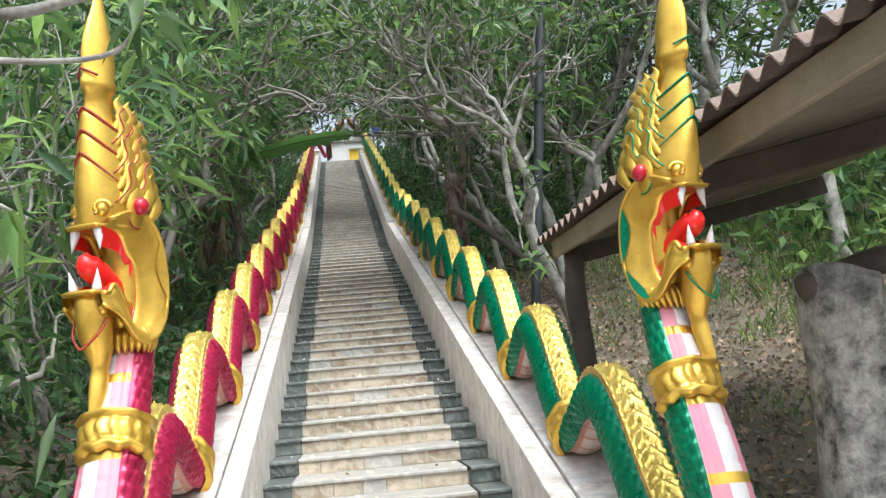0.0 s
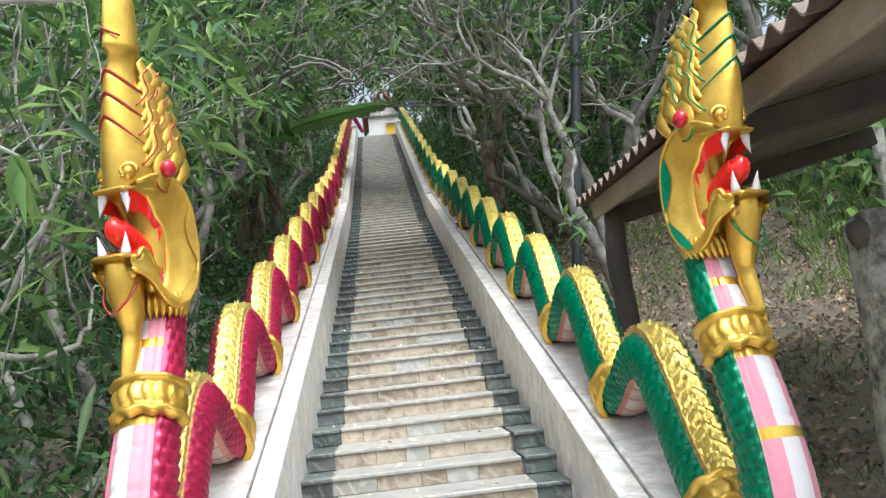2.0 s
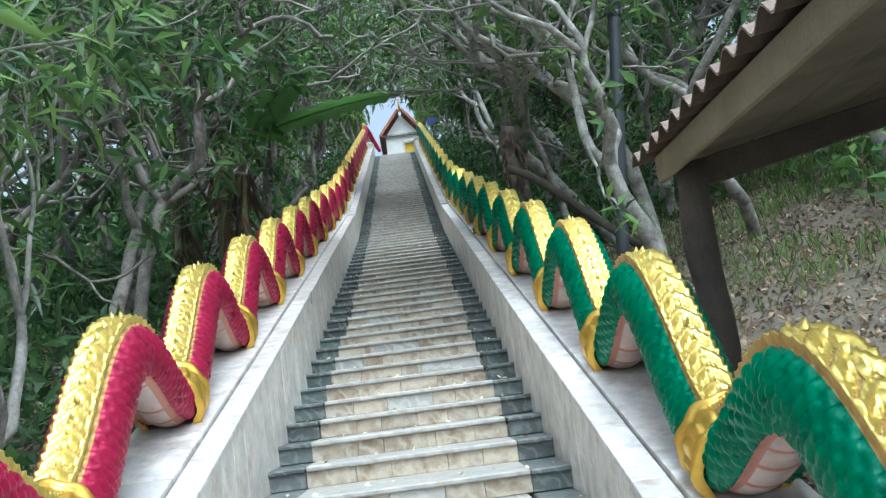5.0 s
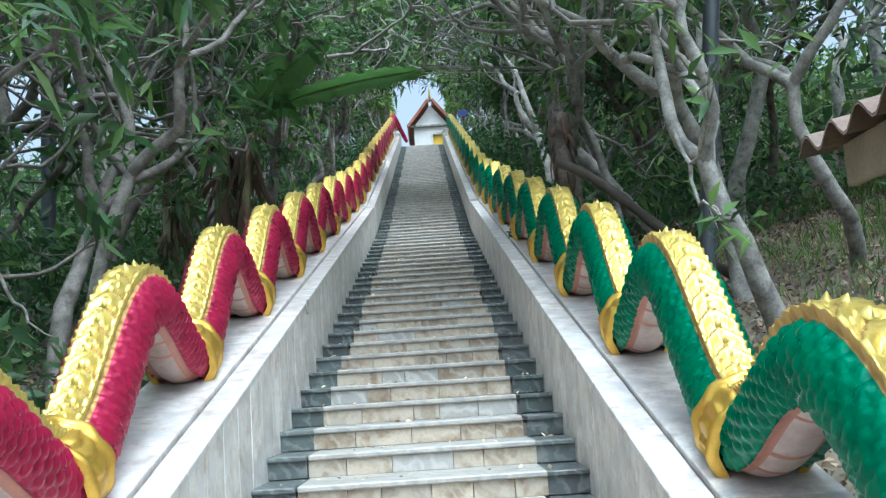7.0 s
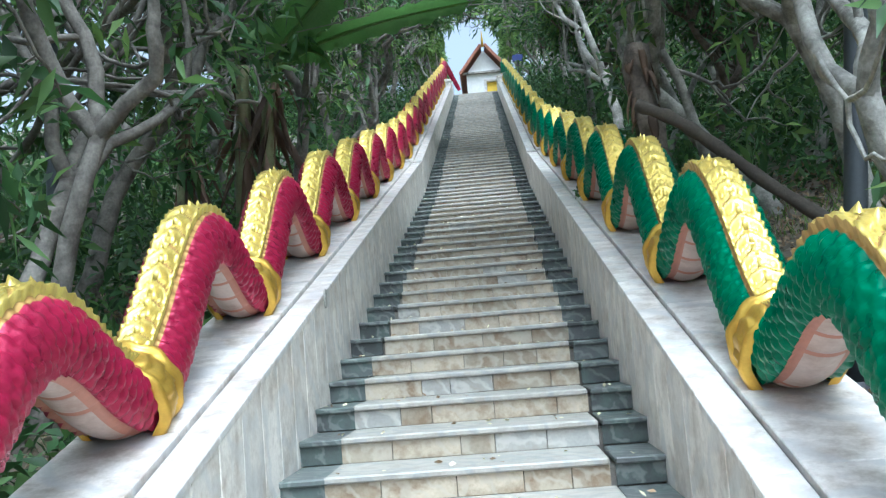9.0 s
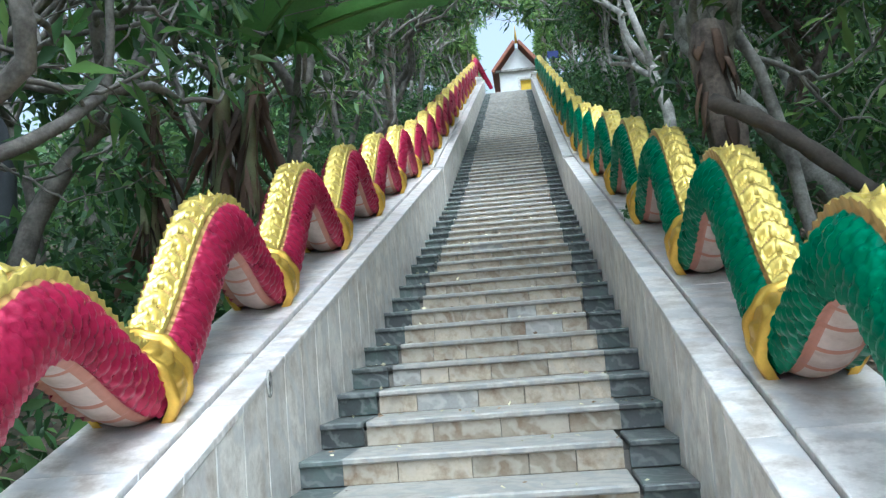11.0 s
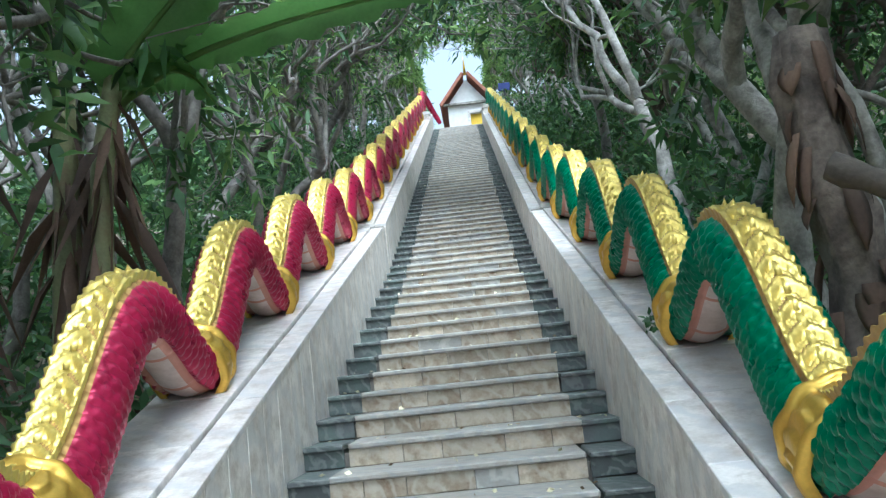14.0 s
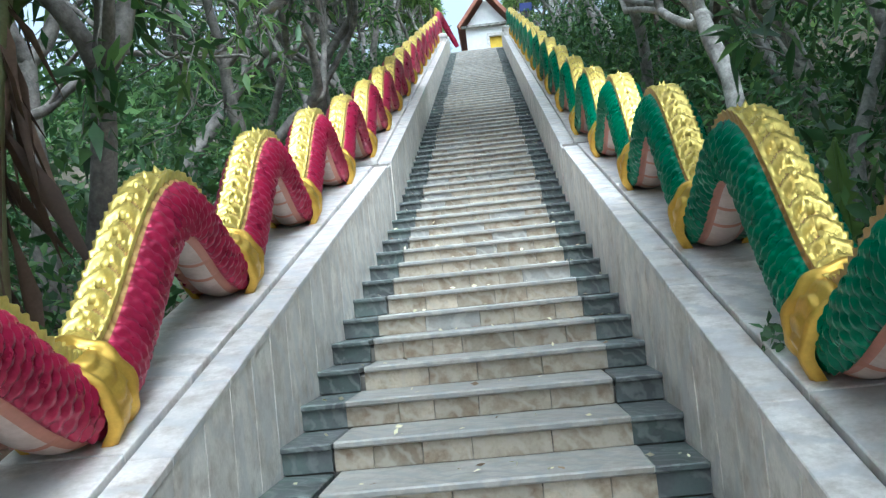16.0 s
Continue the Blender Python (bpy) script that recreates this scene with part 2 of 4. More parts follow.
def tube(acc, pts, radii, sides=7, mat=0, rough=0.0, cap=True):
    pts = np.asarray(pts, float)
    n = len(pts)
    tan = np.gradient(pts, axis=0)
    tan /= np.linalg.norm(tan, axis=1)[:, None] + 1e-9
    ref = np.array([0.0, 0.0, 1.0]) if abs(tan[0][2]) < 0.9 else np.array([1.0, 0.0, 0.0])
    verts = []
    side = np.cross(tan[0], ref)
    side /= np.linalg.norm(side)
    for i in range(n):
        side = side - tan[i] * (side @ tan[i])
        side /= np.linalg.norm(side) + 1e-9
        up = np.cross(side, tan[i])
        for k in range(sides):
            a = 2 * math.pi * k / sides
            r = radii[i] * (1 + (random.uniform(-rough, rough) if rough else 0))
            verts.append(pts[i] + r * (math.cos(a) * side + math.sin(a) * up))
    faces = grid_faces(n, sides)
    if cap:
        faces.append(tuple(range(sides))[::-1])
        faces.append(tuple((n - 1) * sides + k for k in range(sides)))
    acc.add(verts, faces, mat)


def ball(acc, c, r, mat=0, u=12, v=8, turn=None):
    verts, faces = [], []
    for i in range(v + 1):
        t = math.pi * i / v
        for j in range(u):
            p = 2 * math.pi * j / u
            d = Vector((r[0] * math.sin(t) * math.cos(p), r[1] * math.sin(t) * math.sin(p), r[2] * math.cos(t)))
            if turn is not None:
                d = turn @ d
            verts.append(Vector(c) + d)
    acc.add(verts, grid_faces(v + 1, u), mat)


def loft(acc, sections, mat=0, cap=True):
    """Joins closed rings of equal length."""
    n = len(sections[0])
    verts = [p for s in sections for p in s]
    faces = grid_faces(len(sections), n)
    if cap:
        faces.append(tuple(range(n))[::-1])
        faces.append(tuple((len(sections) - 1) * n + k for k in range(n)))
    acc.add(verts, faces, mat)


def curve_points(ctrl, n):
    """Smooth line through control points (Catmull-Rom)."""
    c = [np.array(p, float) for p in ctrl]
    c = [2 * c[0] - c[1]] + c + [2 * c[-1] - c[-2]]
    out = []
    seg = len(c) - 3
    for i in range(n):
        t = i / (n - 1) * seg
        k = min(int(t), seg - 1)
        u = t - k
        p0, p1, p2, p3 = c[k:k + 4]
        out.append(0.5 * (2 * p1 + (p2 - p0) * u + (2 * p0 - 5 * p1 + 4 * p2 - p3) * u * u + (3 * p1 - p0 - 3 * p2 + p3) * u ** 3))
    return np.array(out)


def leaf_cloud(name, mats, pos, direction, size, ratio=0.28, droop=0.25, pick=None, clear=True):
    """One mesh of many pointed leaves: at each place one folded blade of four triangles."""
    side = np.abs(pos[:, 0])
    over = pos[:, 2] - np.where(pos[:, 1] < Y_BEND, pos[:, 1] * RISE / GOING, BEND * RISE + (pos[:, 1] - Y_BEND) * RISE / GOING_UP)
    keep = ~((pos[:, 1] > 1.0) & ((side < 1.5) & (over > 0.1) & (over < 2.0) | (side < 0.9) & (over > 0.1) & (over < 3.1) & (pos[:, 1] < 12)))
    if clear:
        pos, direction, size = pos[keep], direction[keep], size[keep]
    n = len(pos)
    d = direction / (np.linalg.norm(direction, axis=1)[:, None] + 1e-9)
    rnd = np.random.normal(size=(n, 3))
    rnd[:, 2] += 1.2
    w = np.cross(d, rnd)
    w /= np.linalg.norm(w, axis=1)[:, None] + 1e-9
    nrm = np.cross(w, d)
    s = size[:, None]
    hw = w * s * ratio * 0.5
    low = np.array([0, 0, -1.0]) * s * droop
    mid = pos + d * s * 0.45 + low * 0.2
    tip = pos + d * s + low
    v = np.stack([pos, mid - hw + nrm * s * 0.05, mid, mid + hw + nrm * s * 0.05, tip], axis=1).reshape(-1, 3)
    b = (np.arange(n) * 5)[:, None]
    f = np.concatenate([b + np.array([0, 2, 1]), b + np.array([0, 3, 2]), b + np.array([1, 2, 4]), b + np.array([2, 3, 4])], axis=1).reshape(-1, 3)
    me = bpy.data.meshes.new(name)
    me.vertices.add(len(v))
    me.vertices.foreach_set("co", v.ravel())
    me.loops.add(len(f) * 3)
    me.loops.foreach_set("vertex_index", f.ravel().astype(np.int32))
    me.polygons.add(len(f))
    me.polygons.foreach_set("loop_start", np.arange(0, len(f) * 3, 3, dtype=np.int32))
    if len(mats) > 1:
        idx = np.random.randint(0, len(mats), n) if pick is None else pick
        me.polygons.foreach_set("material_index", np.repeat(idx, 4).astype(np.int32))
    for m in mats:
        me.materials.append(m)
    me.update(calc_edges=True)
    return me


# ---------------------------------------------------------------- ground
def ground_z(x, y):
    base = line(y) if y > 0 else 0.0
    if y > Y_TOP:
        base = Z_TOP
    a = abs(x)
    side = max(0.0, a - 1.3)
    k = min(1.0, max(0.0, (y + 1.0) / 4.0))
    h = base - 0.12 * k
    if x > 0:
        h += 0.16 * min(side, 9) * k + 0.05 * min(side, 9)
    else:
        h += 0.03 * min(side, 10) * k
    if a > 1.5:
        h += 0.10 * noise.noise((x * 0.6, y * 0.6, 0)) + 0.04 * noise.noise((x * 2.1, y * 2.1, 3))
    elif a < 1.28 and y > -0.2:
        h = base - 0.35
    return h


xs = sorted(set([-400, -150, -60, -30, -20] + [i * 0.5 for i in range(-28, 29)] + [-1.25, 1.25] + [20, 30, 60, 150, 400]))
ys = sorted(set([-400, -120, -40, -15, -10, -7] + [i * 0.5 for i in range(-10, 100)] + [55, 62, 75, 100, 160, 400]))
acc = Acc()
acc.add([(x, y, ground_z(x, y)) for y in ys for x in xs], grid_faces(len(ys), len(xs), False))
tagged(new("ground", acc.mesh("ground", [M_SOIL])), "brown hillside soil covered with leaf litter", "ground", kind="structure")

# paving at the foot of the flight
apron = new("pavement", box_data("pavement", M_COPING, 3.4, 3.6, 0.06, 0.006))
apron.location = (0, -2.0, 0.045)
tagged(apron, "pale worn paving at the foot of the stairs", "pavement", kind="structure")

# ---------------------------------------------------------------- stairs: rough core
acc = Acc()
prof = [(-0.5, -0.4)]
for j in range(1, N_ALL + 1):
    y, z = nosing(j)
    prof += [(y + 0.06, z - RISE - 0.05), (y + 0.06, z - 0.05)]
prof += [(Y_TOP + 8, Z_TOP - 0.05), (Y_TOP + 8, -0.4)]
for x in (-HALF - 0.02, HALF + 0.02):
    acc.add([(x, y, z) for y, z in prof], [])
n = len(prof)
acc.f = [(i, i + 1, n + i + 1, n + i) for i in range(n - 1)]
acc.m = [0] * (n - 1)
stairs = tagged(new("stairs", acc.mesh("stairs", [M_MORTAR], False)), "long steep flight of marble-clad temple steps", "stairs", kind="structure")

# ---------------------------------------------------------------- side walls
wall_of = {}
for side, nm in ((-1, "wall_west"), (1, "wall_east")):
    acc = Acc()
    x0, x1 = side * (HALF + 0.015), side * 1.30
    yy = [-0.35, 0.0] + [i * 1.0 for i in range(1, int(Y_TOP) + 1)] + [Y_TOP + 0.6]
    rings = []
    for y in yy:
        top = line(max(y, 0)) + WALL_H - 0.03
        low = line(max(y, 0)) - 1.0
        rings.append([(x0, y, low), (x0, y, top), (x1, y, top), (x1, y, low)])
    loft(acc, rings)
    wall_of[side] = tagged(new(nm, acc.mesh(nm, [M_MORTAR, M_WALL], False)), "low sloping wall clad in white veined marble", "wall", kind="structure")


def sloped_block(name, mat, length, slope, width, height, upright):
    """A slab along y: its ends upright or square to the slope; origin at the middle of its underside."""
    bm = bmesh.new()
    bmesh.ops.create_cube(bm, size=1.0)
    for v in bm.verts:
        y = v.co.y * length
        v.co = Vector((v.co.x * width, y, (v.co.z + 0.5) * height + y * slope))
    bmesh.ops.bevel(bm, geom=bm.edges[:], offset=0.0035, segments=1, affect="EDGES")
    me = bpy.data.meshes.new(name)
    bm.to_mesh(me)
    bm.free()
    me.materials.append(mat)
    return me


PANEL = 0.30
for slope_i, (ya, yb, slope) in enumerate(((-0.3, Y_BEND, RISE / GOING), (Y_BEND, Y_TOP + 0.5, RISE / GOING_UP))):
    face_l = sloped_block("face_panel", M_WALL, PANEL - 0.003, slope, 0.02, WALL_H + 0.28, True)
    strip_l = sloped_block("coping_strip", M_COPING, 0.597, slope, 0.13, 0.032, True)
    slab_l = sloped_block("coping_slab", M_COPING, 0.597, slope, 0.375, 0.045, True)
    for side in (-1, 1):
        w = wall_of[side]
        k = int((yb - ya) / PANEL)
        for i in range(k):
            y = ya + (i + 0.5) * PANEL
            base = line(y) if y > 0 else y * slope
            ob = part("face_panel", face_l, w)
            ob.location = (side * (HALF + 0.004 + random.uniform(-0.001, 0.001)), y, base - 0.305)
        for i in range(int((yb - ya) / 0.6)):
            y = ya + (i + 0.5) * 0.6
            base = line(y) if y > 0 else y * slope
            ob = part("coping_strip", strip_l, w)
            ob.location = (side * (HALF + 0.055), y, base + WALL_H - 0.028 + random.uniform(-0.0015, 0.0015))
            ob = part("coping_slab", slab_l, w)
            ob.location = (side * (HALF + 0.128 + 0.1875), y, base + WALL_H - 0.022 + random.uniform(-0.002, 0.002))

# ---------------------------------------------------------------- naga statues
S0 = 1.70          # y of the first crest
PERIOD = 1.625
RAD = 0.130


def coil_height(y):
    return line(y) + 0.825 + 0.205 * math.cos(2 * math.pi * (y - S0) / PERIOD)


def naga_path(y_end):
    """Centre line (y, z) from the neck's top down, through the front bulge, then along the wall in waves."""
    neck = curve_points([(0.56, 2.02), (0.50, 1.84), (0.36, 1.58), (0.24, 1.28), (0.21, 1.00), (0.33, 0.80), (0.58, 0.77), (0.82, 0.84), (1.00, 0.91)], 180)
    ywave = np.arange(1.10, y_end, 0.008)
    wave = np.array([(y, coil_height(y)) for y in ywave])
    pts = np.concatenate([neck[:-4], wave])
    pts = np.stack([np.convolve(np.pad(pts[:, k], 8, mode="edge"), np.ones(17) / 17, "valid") for k in range(2)], axis=1)
    return pts


def resample(pts, step):
    seg = np.linalg.norm(np.diff(pts, axis=0), axis=1)
    s = np.concatenate([[0], np.cumsum(seg)])
    at = np.arange(0, s[-1], step)
    return at, np.stack([np.interp(at, s, pts[:, k]) for k in range(2)], axis=1)


def naga_body(acc, xs, mirror, y_end):
    """xs: x of the centre line at the head, the neck ring, the front bulge and along the wall."""
    pts = naga_path(y_end)
    s, c = resample(pts, 0.0115)
    x_at = np.interp(s, (0.0, 0.45, 1.05, 1.9), xs)
    x_at[:260] = np.convolve(np.pad(x_at[:280], 20, mode="edge"), np.ones(41) / 41, "valid")[:260]
    twist = -mirror * np.radians(26) * np.clip((1.75 - s) / 0.7, 0, 1)
    tan = np.gradient(c, axis=0)
    tan /= np.linalg.norm(tan, axis=1)[:, None]
    nor = np.stack([-tan[:, 1], tan[:, 0]], axis=1)      # turns to the back of the animal
    near = np.where(c[:, 1] > -9)[0]
    half_phi = np.concatenate([np.linspace(0, 26, 13, endpoint=False), np.linspace(26, 138, 29, endpoint=False), np.linspace(138, 180, 6)])
    phi = np.radians(np.concatenate([-half_phi[:0:-1], half_phi[:-1]]))
    SIDES = len(phi)
    # finer near the foot of the stairs, coarser far up
    keep = [i for i in near if c[i, 0] < 15 or (c[i, 0] < 24 and i % 2 == 0) or i % 4 == 0]
    verts, mats = [], []
    deg = np.abs(np.degrees(phi))
    for i in keep:
        si = s[i]
        r = np.full(SIDES, RAD)
        is_neck = si < 1.45
        grow = 1.0
        if is_neck:
            grow = 0.60 + 0.40 * si / 1.45
        gold_to = 25 if not is_neck else 18
        # scales on the flanks: staggered rounded plates
        a = phi * RAD / 0.050
        row = si / 0.047
        k = np.floor(row + 0.0)
        fa = (a + 0.5 * (k % 2)) % 1.0 - 0.5
        fs = row - k
        edge = 1 - np.clip(np.sqrt((fa * 1.75) ** 2 + ((fs - 0.35) * 1.35) ** 2), 0, 1)
        flank = (deg > gold_to) & (deg < (116 if is_neck else 138))
        r = r + np.where(flank, (0.015 if is_neck else 0.013) * np.minimum(edge * 1.6, 0.75) + (0.012 if is_neck else 0.010) * (1 - fs), 0)
        # gold back: overlapping leaf plates in a chevron
        chev = (si / 0.105 + 0.8 * (deg / 25.0) ** 1.5) % 1.0
        back = deg <= gold_to
        relief = 0.024 * chev ** 0.8 - 0.013 * ((chev > 0.40) & (chev < 0.55)) * (deg > 5) * (deg < 18)
        flat = (RAD + 0.018 + relief) / np.cos(np.radians(np.minimum(deg, 40)))
        r = np.where(back, flat, r)
        bead = (deg > gold_to - 5) & (deg <= gold_to)
        r = np.where(bead, (RAD + 0.030 + 0.006 * math.sin(si * 130)) / np.cos(np.radians(np.minimum(deg, 40))), r)
        rim = (deg > gold_to) & (deg <= gold_to + 7)
        # belly: flat plates with grooves
        belly = deg >= 138
        groove = 0.006 if (si / 0.13) % 1.0 < 0.07 else 0.0
        r = np.where(belly, RAD * 0.93 - groove, r)
        r = r * grow
        off = np.outer(np.cos(phi + twist[i]) * r, nor[i])
        x = x_at[i] + np.sin(phi + twist[i]) * r
        verts.append(np.stack([x, c[i, 0] + off[:, 0], c[i, 1] + off[:, 1]], axis=1))
        m = np.full(SIDES, 1)
        m[back] = 0 if not is_neck else 2
        # bronze at each plate's low start paints the shadow between plates
        m[back & (chev < 0.13)] = 8
        m[bead] = 0
        m[rim] = 8
        m[belly] = 5 if not is_neck else 4
        if groove and not is_neck:
            m[belly] = 6
        m[(deg >= 138) & (deg < 147)] = 6 if not is_neck else 3
        if is_neck:
            m[(deg >= 120) & (deg < 157)] = 3
            m[deg >= 157] = 4
            if (si / 0.27) % 1.0 < 0.13:
                m[deg >= 120] = 2
        mats.append(m)
    v = np.concatenate(verts)
    rows_n = len(keep)
    idx = np.arange(SIDES)
    nxt = (idx + 1) % SIDES
    b = (np.arange(rows_n - 1) * SIDES)[:, None]
    f = np.stack([b + idx, b + nxt, b + SIDES + nxt, b + SIDES + idx], axis=2).reshape(-1, 4)
    acc.add(v, f.tolist(), np.concatenate(mats[:-1]).tolist())
    # fins along the back
    last = -1.0
    for i in near:
        if s[i] < 0.25 or s[i] - last < (0.075 if c[i, 0] < 20 else 0.15):
            continue
        last = s[i]
        base = c[i] + nor[i] * (RAD * min(1.0, 0.60 + 0.40 * s[i] / 1.45) + 0.030)
        t, nn = tan[i], nor[i]
        h = 0.032
        x0 = x_at[i]
        back_lean = -t * 0.03
        p = [base - t * 0.035, base + t * 0.035, base + nn * h * 0.6 + t * 0.02 + back_lean * 0.4, base + nn * h + back_lean]
        vv = []
        for w in (-0.010, 0.010):
            vv += [(x0 + w, *p[0]), (x0 + w, *p[1])]
        vv += [(x0, *p[2]), (x0, *p[3])]
        acc.add(vv, [(0, 1, 4, 5), (2, 5, 4, 3), (0, 5, 2), (1, 3, 4)], 0)
    # gold leaf collars where the body rests on the wall
    y = S0 + PERIOD * 0.5 - PERIOD
    while y < y_end - 0.3:
        yy = y - 0.03
        if yy > 0.8:
            ring(acc, xs[3] if yy > 1.2 else xs[3] * 0.6 + xs[2] * 0.4, (yy, coil_height(yy) + 0.012), 0.155, 0.17, 0.42)
        y += PERIOD
    ring(acc, xs[1], (0.345, 1.56), 0.106, 0.115, -2.02, 1.0)
    return pts


def ring(acc, x0, at, rad, half, lean, size=1.0):
    """Collar round the body: two rolled rims and a band of slanting carved leaves between them."""
    n = 96
    d = np.array([math.cos(lean), math.sin(lean)])
    e = np.array([-d[1], d[0]])
    secs = []
    for u, grow, leaf in ((-1.0, -0.012, 0), (-0.97, 0.016, 0), (-0.84, 0.028, 0), (-0.68, 0.016, 0), (-0.62, 0.004, 0), (-0.45, 0.010, 1), (-0.25, 0.014, 1), (-0.05, 0.016, 1), (0.15, 0.014, 1), (0.35, 0.010, 1),
                          (0.52, 0.004, 0), (0.58, 0.014, 0), (0.74, 0.024, 0), (0.92, 0.014, 0), (1.0, -0.012, 0)):
        sec = []
        for k in range(n):
            a = 2 * math.pi * k / n
            wave = (16 * a / (2 * math.pi) + 0.9 * abs(u) + 0.3 * u) % 1.0
            fl = leaf * (0.016 * wave ** 0.7 - 0.010) + 0.0025 * math.sin(9 * a + 2 * u) * (1 - leaf)
            r = (rad + grow + fl) * size
            slant = u * half * 0.62 + (0.006 * math.cos(9 * a) if u > 0.5 else 0)
            p = np.array(at) + d * slant + e * math.cos(a) * r
            sec.append((x0 + math.sin(a) * r, p[0], p[1]))
        secs.append(sec)
    loft(acc, secs, 2, False)


def plate(acc, root, tip, wide, thick, mat, bend=(0, 0, 0), across=(1, 0, 0), n=7):
    """A pointed, curved leaf or flame from root to tip with a raised midrib."""
    root, tip, bend = Vector(root), Vector(tip), Vector(bend)
    ax = Vector(across).normalized()
    up = (tip - root).cross(ax).normalized()
    secs = []
    for i in range(n):
        u = i / (n - 1)
        p = root.lerp(tip, u) + bend * math.sin(math.pi * u)
        w = wide * (math.sin(math.pi * (0.28 + 0.72 * u)) ** 0.8 if u < 1 else 0) + 0.0015
        t = thick * (1 - 0.8 * u)
        secs.append([p - ax * w, p - ax * w * 0.4 + up * t * 0.7, p + up * t * 1.3, p + ax * w * 0.4 + up * t * 0.7, p + ax * w, p - up * t])
    loft(acc, secs, mat)


def oval(cx, cy, cz, hx, hy, n=20, peak=0.0, tilt=0.0):
    """A level oval ring; peak pulls its front edge into a ridge."""
    out = []
    for k in range(n):
        a = 2 * math.pi * k / n
        x, y = math.sin(a) * hx, -math.cos(a) * hy
        if peak and y < 0:
            y -= peak * (1 - abs(x) / hx) ** 1.5
        out.append((cx + x, cy + y, cz + tilt * y))
    return out


def prow(acc, z0, z_peak, drop, wide, front, mat=2, trim=9, lean=0.0):
    """A keeled brow plate: bulges forward, its upper edge rises to a point and casts a thin painted line."""
    nu, nv = 17, 9
    v, edge = [], []
    for j in range(nv + 1):
        for i in range(nu):
            u = -1 + 2 * i / (nu - 1)
            top = z_peak - drop * abs(u) ** 1.25
            t = min(j, nv - 1) / (nv - 1)
            z = z0 + (top - z0) * t
            swell = 0.86 + 0.16 * math.sin(math.pi * (0.15 + 0.75 * t))
            y = -front * (0.93 + 0.07 * math.sin(math.pi * (0.25 + 0.6 * t))) + 0.030 * abs(u) + 0.145 * abs(u) ** 2.6 + lean * (z - z0)
            x = wide * swell * math.sin(u * 1.25) / math.sin(1.25)
            if j == nv:
                y, x = y + 0.035, x * 0.9
            v.append((x, y, z))
            if j == nv - 1:
                edge.append((x, y - 0.003, z + 0.002))
    acc.add(v, grid_faces(nv + 1, nu, False), mat)
    tube(acc, edge, [0.0055] * nu, 6, trim)


def flame(acc, root, tip, wide, sx, mat=2, trim=None):
    """A curling tongue of the crest on the side of the head, its tip flicked outward."""
    root, tip = np.array(root), np.array(tip)
    d = tip - root
    mid = root + 0.5 * d + np.array([sx * 0.016, 0.028, 0])
    pts = curve_points([root, root + 0.25 * d + np.array([sx * 0.010, 0.022, 0]), mid + np.array([0, 0.0, 0]), tip + np.array([sx * 0.006, -0.010, -0.02]), tip + np.array([sx * 0.012, 0.004, 0.008])], 13)
    secs = []
    for i, p in enumerate(pts):
        t = i / 12
        w = wide * (0.55 + 0.9 * math.sin(math.pi * min(1, t * 1.15)) ** 0.8) * (1 - t) ** 0.5 + 0.001
        th = 0.020 * (1 - 0.8 * t)
        secs.append([p + np.array([sx * a * th, b * w, 0.25 * b * w]) for a, b in ((-1, 0), (-0.2, -0.9), (0.55, -0.75), (1.15, 0.0), (0.55, 0.75), (-0.2, 0.9))])
    loft(acc, secs, mat)
    if trim is not None:
        tube(acc, [p + np.array([sx * 0.010, -wide * 0.95 * (1 - i / 12), 0]) for i, p in enumerate(pts)], [0.004] * 13, 5, trim)


def naga_head(acc):
    """Open-mouthed crowned head round the origin in x and y, looking towards -y."""
    # core of the skull and column of the crown
    prof = [(1.95, 0.075, 0.085, 0), (2.05, 0.085, 0.085, 0), (2.20, 0.085, 0.07, 0), (2.34, 0.10, 0.10, 0.0), (2.44, 0.102, 0.115, 0), (2.55, 0.092, 0.115, 0), (2.65, 0.080, 0.105, 0.01), (2.73, 0.062, 0.085, 0.03),
            (2.80, 0.048, 0.065, 0.03), (2.87, 0.046, 0.060, 0.03), (2.88, 0.058, 0.074, 0.035), (2.91, 0.062, 0.078, 0.035), (2.935, 0.054, 0.068, 0.035), (2.99, 0.058, 0.070, 0.04), (3.07, 0.052, 0.062, 0.04),
            (3.14, 0.040, 0.048, 0.03), (3.21, 0.025, 0.032, 0.015), (3.28, 0.012, 0.016, 0.005), (3.33, 0.002, 0.003, 0)]
    loft(acc, [oval(0, -0.02 - 0.115 * min(1.0, max(0.0, (z - 2.36) / 0.40)), z, hx, hy, 24, pk) for z, hx, hy, pk in prof], 2)
    tube(acc, [(sx, -0.248 + 0.9 * abs(sx), 2.955 - 0.55 * abs(sx)) for sx in np.linspace(-0.050, 0.050, 11)], [0.005] * 11, 5, 9)
    # keeled brow plates, the highest innermost
    prow(acc, 2.55, 2.80, 0.10, 0.088, 0.246)
    prow(acc, 2.47, 2.71, 0.11, 0.098, 0.254, lean=0.0)
    prow(acc, 2.345, 2.62, 0.13, 0.104, 0.256, lean=-0.03)
    # flat upper lip and roof of the mouth
    secs = []
